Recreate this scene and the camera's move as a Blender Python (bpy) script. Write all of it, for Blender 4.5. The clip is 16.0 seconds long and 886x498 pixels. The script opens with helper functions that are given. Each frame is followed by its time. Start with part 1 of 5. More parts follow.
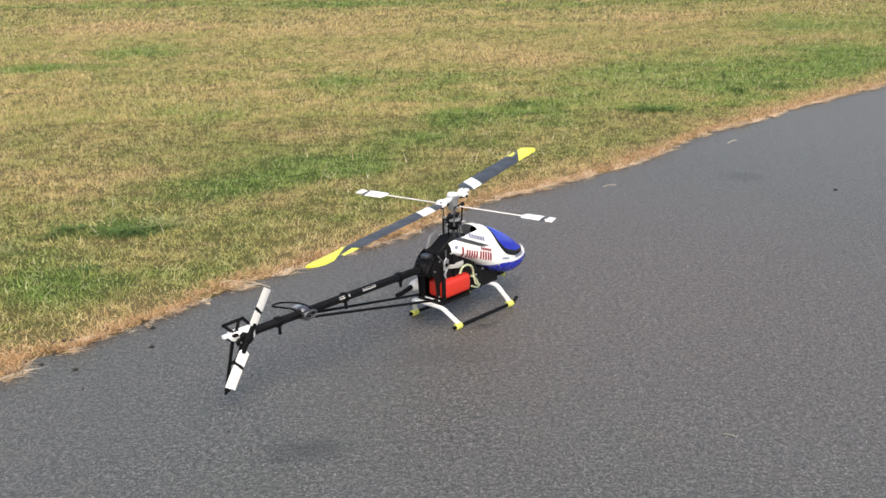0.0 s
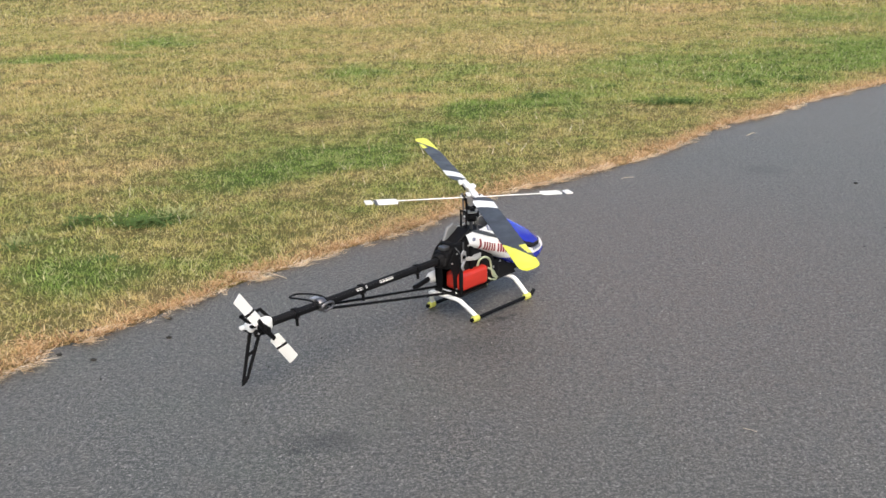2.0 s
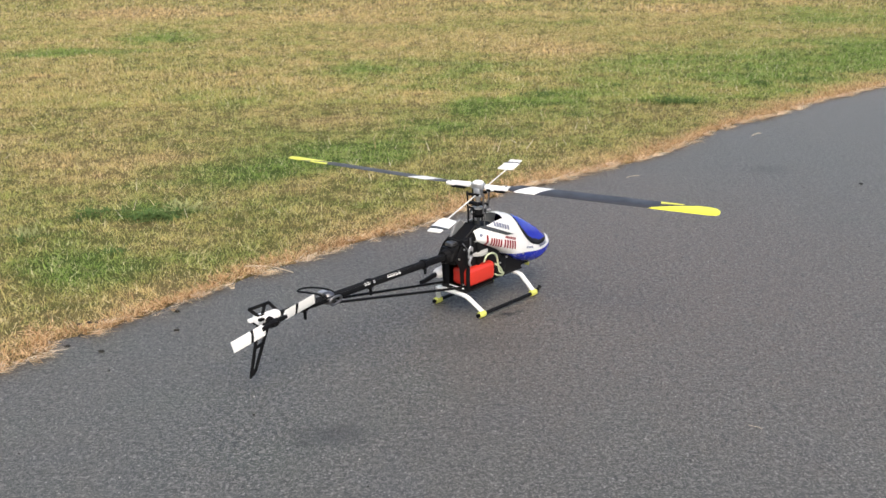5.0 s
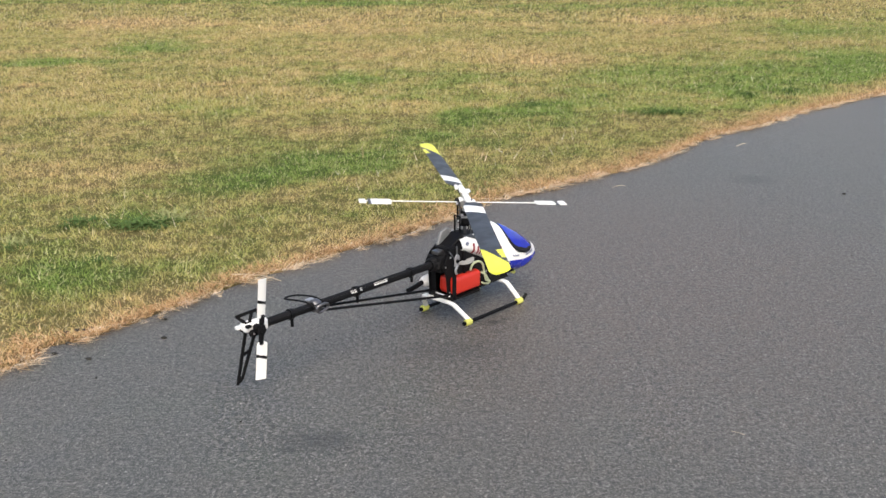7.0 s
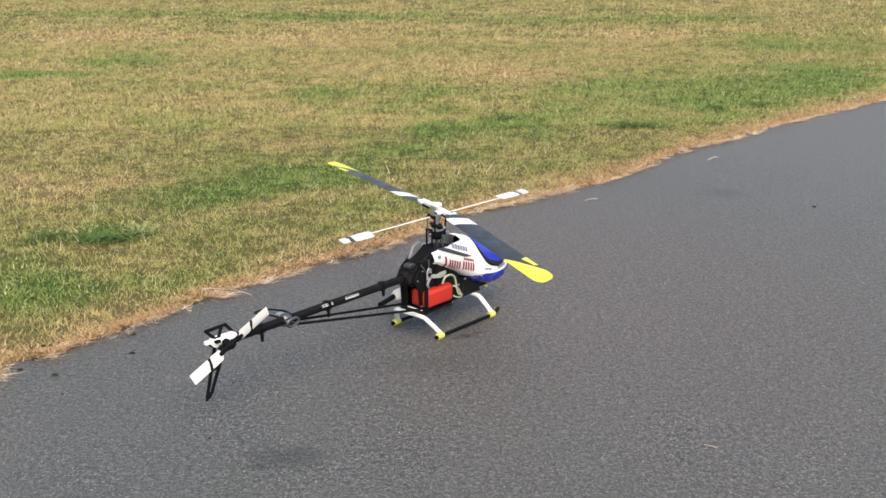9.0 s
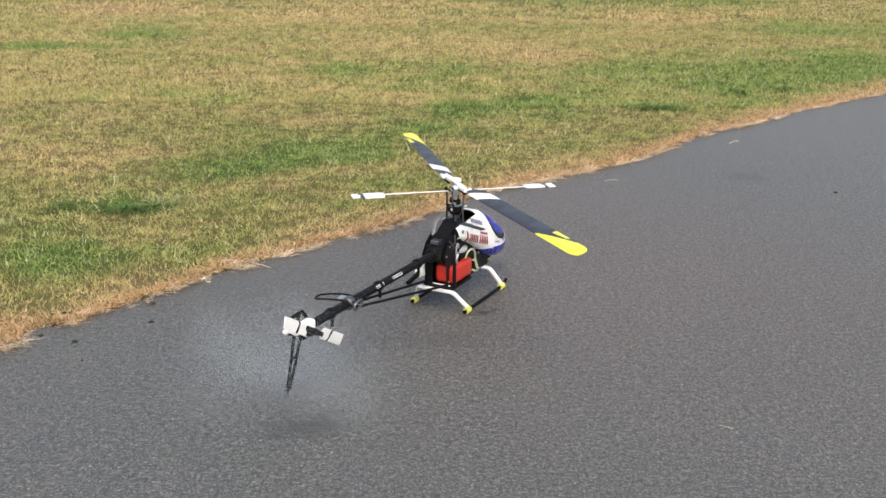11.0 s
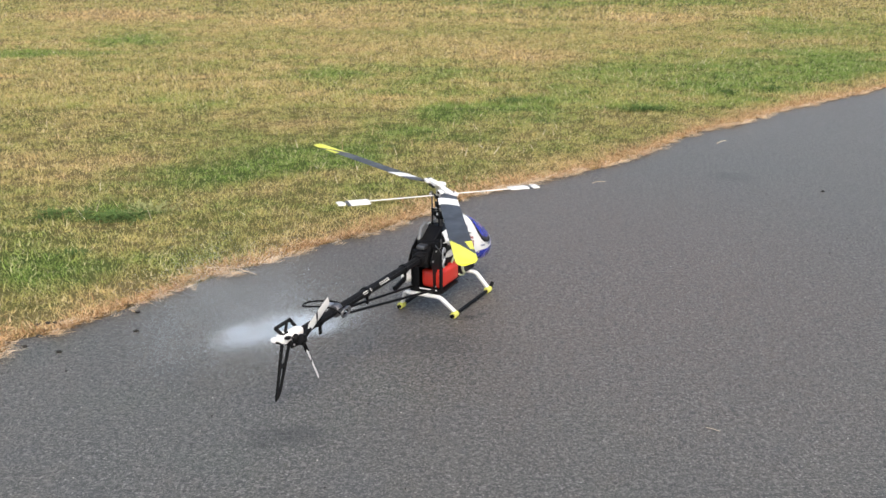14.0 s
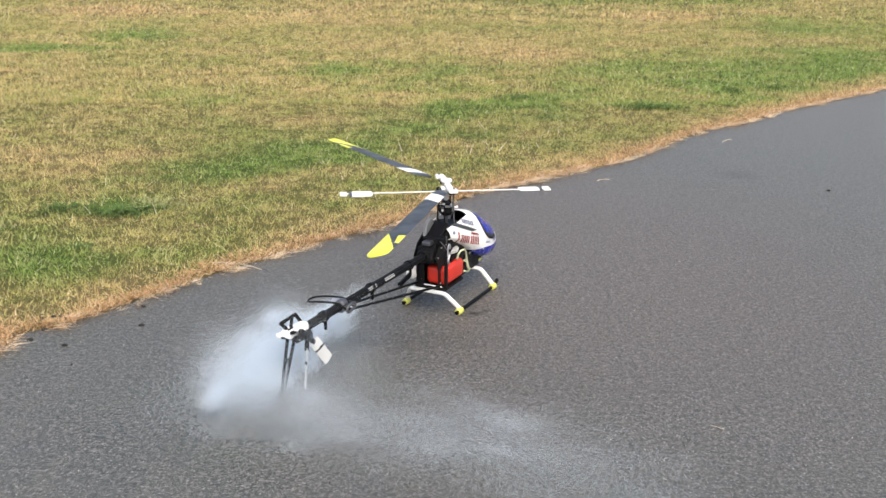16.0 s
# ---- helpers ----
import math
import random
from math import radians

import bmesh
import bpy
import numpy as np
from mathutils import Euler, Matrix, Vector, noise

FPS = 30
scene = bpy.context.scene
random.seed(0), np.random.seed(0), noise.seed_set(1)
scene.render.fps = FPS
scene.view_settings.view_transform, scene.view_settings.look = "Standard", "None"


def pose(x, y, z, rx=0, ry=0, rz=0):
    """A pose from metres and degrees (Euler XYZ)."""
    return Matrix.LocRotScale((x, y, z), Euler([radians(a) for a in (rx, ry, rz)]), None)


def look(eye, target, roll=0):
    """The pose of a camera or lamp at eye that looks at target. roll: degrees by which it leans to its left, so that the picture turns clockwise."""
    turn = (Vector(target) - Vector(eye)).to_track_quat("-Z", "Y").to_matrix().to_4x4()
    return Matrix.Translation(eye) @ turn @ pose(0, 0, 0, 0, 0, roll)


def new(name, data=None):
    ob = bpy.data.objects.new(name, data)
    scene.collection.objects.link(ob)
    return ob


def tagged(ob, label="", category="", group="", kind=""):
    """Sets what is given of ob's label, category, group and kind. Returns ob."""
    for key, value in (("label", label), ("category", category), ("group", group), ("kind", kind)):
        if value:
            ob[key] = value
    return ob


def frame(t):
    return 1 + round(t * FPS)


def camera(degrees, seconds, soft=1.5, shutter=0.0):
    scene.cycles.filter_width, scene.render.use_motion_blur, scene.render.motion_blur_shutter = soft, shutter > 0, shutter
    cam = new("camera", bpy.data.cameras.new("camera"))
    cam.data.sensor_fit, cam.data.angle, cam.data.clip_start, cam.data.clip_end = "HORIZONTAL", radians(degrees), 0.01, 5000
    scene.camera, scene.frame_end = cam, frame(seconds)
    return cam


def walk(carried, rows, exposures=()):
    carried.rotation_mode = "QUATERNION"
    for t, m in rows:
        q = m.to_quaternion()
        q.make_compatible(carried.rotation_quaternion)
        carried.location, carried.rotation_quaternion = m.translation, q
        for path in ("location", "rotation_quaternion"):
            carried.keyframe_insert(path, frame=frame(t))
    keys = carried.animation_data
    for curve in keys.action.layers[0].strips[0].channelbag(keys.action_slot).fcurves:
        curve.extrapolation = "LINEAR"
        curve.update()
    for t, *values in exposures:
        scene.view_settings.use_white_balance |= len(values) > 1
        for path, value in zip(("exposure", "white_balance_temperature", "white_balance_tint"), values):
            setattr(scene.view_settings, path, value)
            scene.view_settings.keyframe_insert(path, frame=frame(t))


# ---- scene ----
cam = camera(46.0, 16.0, soft=1.5)
walk(cam, [
    (0, pose(0.0215, 0.0293, 1.3070, 72.130, 1.484, -0.746)),
    (0.5, pose(0.0128, 0.0363, 1.3005, 72.100, 1.398, -0.857)),
    (1, pose(0.0109, 0.0368, 1.3005, 71.290, 1.318, -0.612)),
    (1.5, pose(0.0061, 0.0389, 1.3032, 71.762, 1.535, 0.512)),
    (2, pose(0.0117, 0.0417, 1.3042, 71.695, 1.462, 0.096)),
    (2.5, pose(0.0091, 0.0386, 1.3012, 71.906, 1.424, 0.074)),
    (3, pose(0.0113, 0.0361, 1.2972, 71.840, 1.485, 0.170)),
    (3.2, pose(0.0094, 0.0340, 1.2976, 71.620, 1.170, 0.020)),
    (5.3, pose(-0.0078, 0.0231, 1.3011, 71.617, 0.963, 0.355)),
    (5.5, pose(-0.0044, 0.0203, 1.3021, 72.052, 1.083, 0.391)),
    (6, pose(-0.0028, 0.0095, 1.2997, 72.192, 1.054, -0.055)),
    (6.5, pose(-0.0016, 0.0021, 1.3014, 72.059, 0.831, 0.004)),
    (7, pose(-0.0001, -0.0003, 1.3001, 72.194, 0.709, -0.229)),
    (7.5, pose(-0.0048, -0.0004, 1.2988, 72.224, 0.591, -0.239)),
    (8, pose(0.0011, 0.0081, 1.2976, 72.157, 0.524, -0.316)),
    (8.5, pose(0.0057, 0.0174, 1.2961, 72.696, 0.187, -1.124)),
    (9, pose(0.0079, 0.0161, 1.2944, 72.927, 0.406, -1.609)),
    (9.2, pose(0.0058, 0.0177, 1.2934, 72.728, 0.440, -1.267)),
    (11.3, pose(-0.0007, 0.0084, 1.2799, 71.748, -0.755, -0.065)),
    (11.5, pose(0.0040, 0.0091, 1.2840, 71.620, -0.735, 0.247)),
    (12, pose(0.0100, 0.0149, 1.2861, 71.413, -0.627, -0.244)),
    (12.5, pose(0.0116, 0.0162, 1.2859, 71.664, -0.526, -0.384)),
    (13, pose(0.0188, 0.0247, 1.2835, 71.606, -0.517, -0.860)),
    (13.5, pose(0.0165, 0.0248, 1.2867, 71.597, -0.076, -0.973)),
    (14, pose(0.0233, 0.0231, 1.2838, 72.005, 0.072, -0.968)),
    (14.5, pose(0.0187, 0.0238, 1.2785, 72.183, -0.310, -1.275)),
    (15, pose(0.0105, 0.0282, 1.2808, 71.783, -0.437, -0.703)),
    (15.5, pose(0.0129, 0.0295, 1.2797, 71.628, -0.412, -0.771)),
    (16, pose(0.0166, 0.0200, 1.2821, 71.851, -0.254, -0.677)),
], exposures=[(0.0, 0.72, 6800, 9), (11.0, 0.71, 6800, 9), (14.8, 0.74, 6800, 9), (16.0, 0.85, 6800, 9)])

# ---- world and light ----
SUN_ELEV, SUN_ROT = 52.0, 168.0
world = bpy.data.worlds.new("sky")
scene.world = world
world.use_nodes = True
wn = world.node_tree.nodes
sky = wn.new("ShaderNodeTexSky")
sky.sky_type, sky.sun_disc = 'NISHITA', False
sky.sun_elevation, sky.sun_rotation = radians(SUN_ELEV), radians(SUN_ROT)
sky.air_density, sky.dust_density, sky.ozone_density = 1.0, 4.0, 1.0
world.node_tree.links.new(sky.outputs[0], wn["Background"].inputs[0])
wn["Background"].inputs[1].default_value = 0.15
sun_data = bpy.data.lights.new("sun", 'SUN')
sun_data.energy, sun_data.angle, sun_data.color = 1.2, radians(48), (1.0, 0.95, 0.88)
sun = new("sun", sun_data)
sun.matrix_world = look((0, 0, 0), (-math.cos(radians(SUN_ELEV)) * math.sin(radians(SUN_ROT)),
                                    -math.cos(radians(SUN_ELEV)) * math.cos(radians(SUN_ROT)), -math.sin(radians(SUN_ELEV))))


# ---- materials ----
def nodes_of(name):
    m = bpy.data.materials.new(name)
    m.use_nodes = True
    nt = m.node_tree
    return m, nt, nt.nodes, nt.links, nt.nodes["Principled BSDF"]


def noise_node(nt, scale, detail=3.0, coords=None, rough=0.55):
    n = nt.nodes.new("ShaderNodeTexNoise")
    n.inputs["Scale"].default_value, n.inputs["Detail"].default_value = scale, detail
    n.inputs["Roughness"].default_value = rough
    if coords is not None:
        nt.links.new(coords, n.inputs["Vector"])
    return n.outputs["Fac"]


def ramp_node(nt, fac, stops):
    r = nt.nodes.new("ShaderNodeValToRGB")
    el = r.color_ramp.elements
    while len(el) < len(stops):
        el.new(0.5)
    for e, (p, c) in zip(el, stops):
        e.position, e.color = p, (*c, 1)
    nt.links.new(fac, r.inputs[0])
    return r.outputs[0]


def mix_node(nt, fac, a, b, mode='MIX'):
    n = nt.nodes.new("ShaderNodeMix")
    n.data_type, n.blend_type = 'RGBA', mode
    for sock, v in ((n.inputs[0], fac), (n.inputs[6], a), (n.inputs[7], b)):
        if isinstance(v, (int, float)):
            sock.default_value = v
        elif isinstance(v, tuple):
            sock.default_value = (*v, 1)
        else:
            nt.links.new(v, sock)
    return n.outputs[2]


def math_node(nt, op, a, b=0.0, clamp=False):
    n = nt.nodes.new("ShaderNodeMath")
    n.operation, n.use_clamp = op, clamp
    for sock, v in zip(n.inputs, (a, b)):
        if isinstance(v, (int, float)):
            sock.default_value = v
        else:
            nt.links.new(v, sock)
    return n.outputs[0]


def range_node(nt, v, a, b, c=0.0, d=1.0, smooth=True):
    n = nt.nodes.new("ShaderNodeMapRange")
    n.interpolation_type = 'SMOOTHSTEP' if smooth else 'LINEAR'
    nt.links.new(v, n.inputs[0])
    for i, x in enumerate((a, b, c, d)):
        n.inputs[i + 1].default_value = x
    return n.outputs[0]


def coords_of(nt):
    return nt.nodes.new("ShaderNodeTexCoord").outputs["Object"]


def bump_node(nt, height, strength, dist, bsdf):
    b = nt.nodes.new("ShaderNodeBump")
    b.inputs["Strength"].default_value, b.inputs["Distance"].default_value = strength, dist
    nt.links.new(height, b.inputs["Height"])
    nt.links.new(b.outputs[0], bsdf.inputs["Normal"])


def paint(name, col, rough=0.4, metal=0.0, vary=0.18, grime=0.15, scale=60.0, bump=0.05, coat=0.0, spec=0.5):
    """A painted, moulded or metal surface with fine grain, larger stains and uneven gloss."""
    m, nt, nd, ln, b = nodes_of(name)
    co = coords_of(nt)
    fine, wide = noise_node(nt, scale * 4, 2, co), noise_node(nt, scale * 0.25, 4, co)
    dark = tuple(c * (1 - vary) for c in col)
    c1 = mix_node(nt, fine, dark, tuple(min(1, c * (1 + vary * 0.4)) for c in col))
    stain = range_node(nt, wide, 0.52, 0.75, 0.0, grime)
    ln.new(mix_node(nt, stain, c1, (0.12, 0.105, 0.085)), b.inputs["Base Color"])
    ln.new(range_node(nt, wide, 0.3, 0.7, rough * 0.8, min(1, rough * 1.25)), b.inputs["Roughness"])
    b.inputs["Metallic"].default_value = metal
    b.inputs["Coat Weight"].default_value = coat
    b.inputs["Specular IOR Level"].default_value = spec
    bump_node(nt, fine, bump, 0.001, b)
    return m


WHITE = paint("white_paint", (0.90, 0.90, 0.88), 0.32, vary=0.04, grime=0.05, coat=0.3)
BLUE = paint("blue_paint", (0.012, 0.028, 0.42), 0.25, vary=0.15, grime=0.05, coat=0.5)
SCREEN = paint("blue_tinted_screen", (0.012, 0.030, 0.48), 0.12, vary=0.2, grime=0.03, coat=0.6)
BLACK = paint("black_plastic", (0.007, 0.007, 0.008), 0.5, vary=0.4, grime=0.03, spec=0.14)
GLOSSBLACK = paint("gloss_black", (0.010, 0.010, 0.016), 0.2, vary=0.2, grime=0.03, coat=0.3)
CARBON = paint("carbon_plate", (0.010, 0.010, 0.011), 0.42, vary=0.5, grime=0.03, scale=120, spec=0.16)
BOOM = paint("boom_carbon", (0.008, 0.008, 0.009), 0.66, vary=0.4, grime=0.05, spec=0.18)
RED = paint("red_tank_plastic", (0.62, 0.035, 0.02), 0.35, vary=0.15, grime=0.08, coat=0.2)
SILVER = paint("bare_aluminium", (0.62, 0.62, 0.63), 0.34, metal=0.85, vary=0.1, grime=0.15)
STEEL = paint("dark_steel", (0.20, 0.20, 0.21), 0.38, metal=0.9, vary=0.2, grime=0.2)
YELLOW = paint("yellow_paint", (0.76, 0.76, 0.07), 0.4, vary=0.08, grime=0.05)
LIME = paint("yellow_rubber", (0.66, 0.66, 0.14), 0.6, vary=0.15, grime=0.12)
BLADE = paint("blade_carbon", (0.040, 0.041, 0.047), 0.42, vary=0.25, grime=0.06)
DARKGREY = paint("dark_grey_decal", (0.05, 0.055, 0.06), 0.35, vary=0.2, grime=0.05)
SHROUD = paint("smoky_plastic", (0.17, 0.175, 0.18), 0.35, vary=0.1, grime=0.1)
GEAR = paint("grey_nylon", (0.42, 0.42, 0.41), 0.5, vary=0.12, grime=0.2)
TUBE = paint("silicone_tube", (0.50, 0.55, 0.36), 0.35, vary=0.15, grime=0.05)
REDINK = paint("red_decal", (0.26, 0.006, 0.013), 0.35, vary=0.1, grime=0.03)
GREYINK = paint("grey_decal", (0.22, 0.24, 0.33), 0.4, vary=0.1, grime=0.03)
MUFFLER = paint("pale_silicone", (0.74, 0.73, 0.70), 0.45, vary=0.08, grime=0.2)
PADDLE = paint("white_paddle", (0.80, 0.80, 0.77), 0.4, vary=0.05, grime=0.06)


def asphalt_material():
    m, nt, nd, ln, b = nodes_of("worn_asphalt")
    co = coords_of(nt)
    wide, mid, blotch = noise_node(nt, 0.9, 4, co), noise_node(nt, 6.0, 5, co, 0.65), noise_node(nt, 22.0, 4, co, 0.6)
    grain, pit = noise_node(nt, 135.0, 4, co, 0.85), noise_node(nt, 420.0, 2, co)
    tone = noise_node(nt, 3.1, 3, co)
    base = mix_node(nt, range_node(nt, wide, 0.35, 0.65), (0.060, 0.064, 0.056), (0.074, 0.072, 0.060))
    base = mix_node(nt, range_node(nt, mid, 0.42, 0.70, 0.0, 0.40), base, (0.104, 0.095, 0.078))
    base = mix_node(nt, range_node(nt, tone, 0.50, 0.30, 0.0, 0.45), base, (0.056, 0.070, 0.052))
    base = mix_node(nt, range_node(nt, tone, 0.54, 0.72, 0.0, 0.45), base, (0.058, 0.063, 0.068))
    # the middle of the runway has worn to a browner tone
    mp = nd.new("ShaderNodeMapping")
    mp.vector_type = 'TEXTURE'
    mp.inputs["Location"].default_value, mp.inputs["Scale"].default_value = (0.70, 3.8, 0), (1.25, 1.6, 1)
    ln.new(co, mp.inputs[0])
    worn = nd.new("ShaderNodeVectorMath")
    worn.operation = 'LENGTH'
    ln.new(mp.outputs[0], worn.inputs[0])
    base = mix_node(nt, range_node(nt, math_node(nt, 'ADD', worn.outputs["Value"], mid), 1.9, 0.7, 0.0, 0.92), base, (0.104, 0.077, 0.060))
    # further along, a paler base colour stands in for grazing sky reflection
    mp = nd.new("ShaderNodeMapping")
    mp.vector_type = 'TEXTURE'
    mp.inputs["Location"].default_value, mp.inputs["Scale"].default_value = (3.6, 6.6, 0), (2.4, 3.0, 1)
    ln.new(co, mp.inputs[0])
    pale = nd.new("ShaderNodeVectorMath")
    pale.operation = 'LENGTH'
    ln.new(mp.outputs[0], pale.inputs[0])
    base = mix_node(nt, range_node(nt, math_node(nt, 'ADD', pale.outputs["Value"], mid), 2.0, 0.9, 0.0, 0.75), base, (0.118, 0.113, 0.104))
    base = mix_node(nt, range_node(nt, blotch, 0.48, 0.70, 0.0, 0.50), base, (0.046, 0.046, 0.044))
    base = mix_node(nt, range_node(nt, grain, 0.51, 0.62, 0.0, 0.95), base, (0.012, 0.012, 0.012))
    base = mix_node(nt, range_node(nt, grain, 0.49, 0.37, 0.0, 0.95), base, (0.310, 0.298, 0.268))
    stone = noise_node(nt, 62.0, 2, co, 0.6)
    base = mix_node(nt, range_node(nt, stone, 0.55, 0.65, 0.0, 0.72), base, (0.017, 0.019, 0.018))
    base = mix_node(nt, range_node(nt, stone, 0.44, 0.33, 0.0, 0.66), base, (0.215, 0.205, 0.186))
    v = nd.new("ShaderNodeTexVoronoi")
    v.inputs["Scale"].default_value = 80.0
    ln.new(co, v.inputs["Vector"])
    chip = math_node(nt, 'MULTIPLY', range_node(nt, v.outputs["Distance"], 0.30, 0.14), range_node(nt, v.outputs["Color"], 0.70, 0.84))
    base = mix_node(nt, math_node(nt, 'MULTIPLY', chip, 0.7), base, (0.42, 0.405, 0.37))
    # old oil stains with soft, broken outlines, plus painted contact shadow by the helicopter
    for x, y, rx, ry, amount in OIL_AND_SHADE:
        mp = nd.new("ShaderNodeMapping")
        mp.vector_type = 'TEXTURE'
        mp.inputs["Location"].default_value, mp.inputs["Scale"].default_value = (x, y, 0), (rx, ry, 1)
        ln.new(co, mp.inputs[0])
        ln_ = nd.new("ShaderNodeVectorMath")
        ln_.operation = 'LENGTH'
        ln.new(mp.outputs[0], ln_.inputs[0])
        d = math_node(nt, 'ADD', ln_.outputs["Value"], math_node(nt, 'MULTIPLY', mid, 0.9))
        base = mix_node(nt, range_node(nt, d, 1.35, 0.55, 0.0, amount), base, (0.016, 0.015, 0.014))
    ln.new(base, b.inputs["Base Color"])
    b.inputs["Roughness"].default_value = 0.50
    b.inputs["Specular IOR Level"].default_value = 0.85
    h = math_node(nt, 'ADD', math_node(nt, 'MULTIPLY', grain, 0.7), math_node(nt, 'MULTIPLY', pit, 0.3))
    bump_node(nt, h, 0.9, 0.006, b)
    return m


OIL_AND_SHADE = [(-0.33, 2.43, 0.16, 0.09, 0.50), (-0.40, 2.38, 0.06, 0.03, 0.45), (0.165, 3.245, 0.055, 0.030, 0.95), (0.205, 3.268, 0.030, 0.018, 0.9), (0.130, 3.222, 0.026, 0.014, 0.8), (1.57, 5.13, 0.20, 0.15, 0.35),
       # this broad, faint patch paints contact shadow as well as oil
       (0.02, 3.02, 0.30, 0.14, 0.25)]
EDGE_N, EDGE_P = (-0.718, 0.696), (-1.34, 2.90)
GREENS = [(-6.4, 17.9, 2.2, 0.6), (-3.9, 17.5, 1.5, 0.5), (-0.7, 16.7, 1.6, 0.5), (1.8, 15.6, 1.2, 0.5), (-3.6, 10.1, 0.6, 0.28), (-2.9, 11.0, 0.55, 0.3), (-0.05, 6.28, 0.3, 0.2), (-3.91, 10.11, 0.31, 0.4), (-3.11, 11.42, 0.47, 0.6), (-1.94, 16.79, 1.16, 0.75), (-1.06, 5.46, 0.35, 0.32), (-0.6, 5.68, 0.28, 0.29), (-1.43, 4.58, 0.18, 0.13),
          (-0.82, 8.7, 0.28, 0.27), (3.98, 15.78, 1.04, 0.76), (4.31, 12.16, 0.75, 0.89), (3.77, 9.48, 0.39, 0.75), (2.35, 7.98, 0.4, 0.33), (0.63, 7.25, 0.2, 0.24),
          (0.17, 7.06, 0.19, 0.4), (3.15, 8.6, 0.5, 0.41), (-1.5, 3.82, 0.24, 0.18), (-0.15, 7.83, 0.25, 0.2), (-1.07, 3.88, 0.25, 0.12)]
# a greener mowing strip that runs slantwise over the lawn
STRIP = [(-1.28, 5.14, 0.35, 0.2), (-0.99, 5.35, 0.35, 0.2), (-0.66, 5.64, 0.4, 0.25), (-0.31, 6.06, 0.4, 0.3), (0.08, 6.67, 0.5, 0.4), (0.53, 7.1, 0.5, 0.4), (1.05, 7.51, 0.6, 0.5), (1.96, 8.32, 0.8, 0.7), (3.04, 9.23, 1, 0.9), (3.73, 9.39, 1, 0.9)]
OLIVES = [(0.95, 8.7, 1.1, 0.9), (2.2, 8.9, 0.9, 0.8), (-0.3, 9.0, 0.8, 0.7)]
TANS = [(-3.23, 13.79, 1.56, 0.93), (-0.93, 13.53, 0.86, 1.45), (-0.58, 10.13, 0.35, 0.59), (-1.66, 8.15, 0.2, 0.24), (-0.76, 6.59, 0.27, 0.16), (-1.52, 5.65, 0.33, 0.12),
        (-2.14, 5.68, 0.27, 0.16), (-1.18, 6.94, 0.23, 0.14), (0.57, 10.03, 0.59, 0.9), (3.06, 9.62, 0.38, 0.26), (1.15, 9.43, 0.48, 0.62), (2.85, 13.11, 0.85, 0.72),
        (0.14, 5.96, 0.12, 0.12), (-0.48, 4.88, 0.16, 0.12), (-3.44, 8.61, 0.24, 0.36), (2.01, 8.68, 0.23, 0.24), (-0.73, 4.95, 0.11, 0.12), (-4.65, 13.94, 1.07, 0.74)]


def lawn_colour(nt, fresh, blade):
    """Lawn colour by place: burnt tan, straw and green patches. blade: a per-blade random value, or None for the soil sheet."""
    nd, ln = nt.nodes, nt.links
    co = coords_of(nt)
    st = nd.new("ShaderNodeMapping")
    st.inputs["Rotation"].default_value, st.inputs["Scale"].default_value = (0, 0, radians(-20)), (0.75, 1.15, 0.0)
    ln.new(co, st.inputs[0])
    flat = st.outputs[0]
    n1, n2, n3 = noise_node(nt, 0.9, 4, flat), noise_node(nt, 3.2, 4, flat), noise_node(nt, 16.0, 3, flat)
    v = math_node(nt, 'ADD', math_node(nt, 'MULTIPLY', n1, 0.46), math_node(nt, 'ADD', math_node(nt, 'MULTIPLY', n2, 0.50), math_node(nt, 'MULTIPLY', n3, 0.30)))
    v = math_node(nt, 'SUBTRACT', v, 0.14)
    dot = nd.new("ShaderNodeVectorMath")
    dot.operation = 'DOT_PRODUCT'
    ln.new(co, dot.inputs[0])
    dot.inputs[1].default_value = (*EDGE_N, 0)
    dist = math_node(nt, 'SUBTRACT', dot.outputs["Value"], EDGE_N[0] * EDGE_P[0] + EDGE_N[1] * EDGE_P[1])
    near = math_node(nt, 'MULTIPLY', range_node(nt, dist, 2.8, 1.2), 0.058)
    v = math_node(nt, 'SUBTRACT', v, near)
    for spots, sign in ((GREENS, -0.17), (OLIVES, -0.075), (STRIP, -0.085), (TANS, 0.10)):
        for x, y, rx, ry in spots:
            mp = nd.new("ShaderNodeMapping")
            mp.vector_type = 'TEXTURE'
            mp.inputs["Location"].default_value, mp.inputs["Scale"].default_value = (x, y, 0), (rx, ry, 1000)
            ln.new(co, mp.inputs[0])
            le = nd.new("ShaderNodeVectorMath")
            le.operation = 'LENGTH'
            ln.new(mp.outputs[0], le.inputs[0])
            d = math_node(nt, 'ADD', le.outputs["Value"], math_node(nt, 'MULTIPLY', n2, 1.3))
            v = math_node(nt, 'ADD', v, range_node(nt, d, 2.4, 0.7, 0.0, sign))
    straw = range_node(nt, dist, 0.55, 0.10, 0.0, 0.21)
    v = math_node(nt, 'ADD', v, straw)
    if blade is not None:
        v = math_node(nt, 'ADD', v, math_node(nt, 'MULTIPLY', math_node(nt, 'SUBTRACT', blade, 0.5), 0.10))
    k = fresh
    return ramp_node(nt, v, [(0.20, (0.142 * k, 0.210 * k, 0.052 * k)), (0.33, (0.204 * k, 0.238 * k, 0.072 * k)), (0.43, (0.262 * k, 0.250 * k, 0.090 * k)),
                             (0.53, (0.345 * k, 0.288 * k, 0.124 * k)), (0.68, (0.416 * k, 0.304 * k, 0.154 * k))])


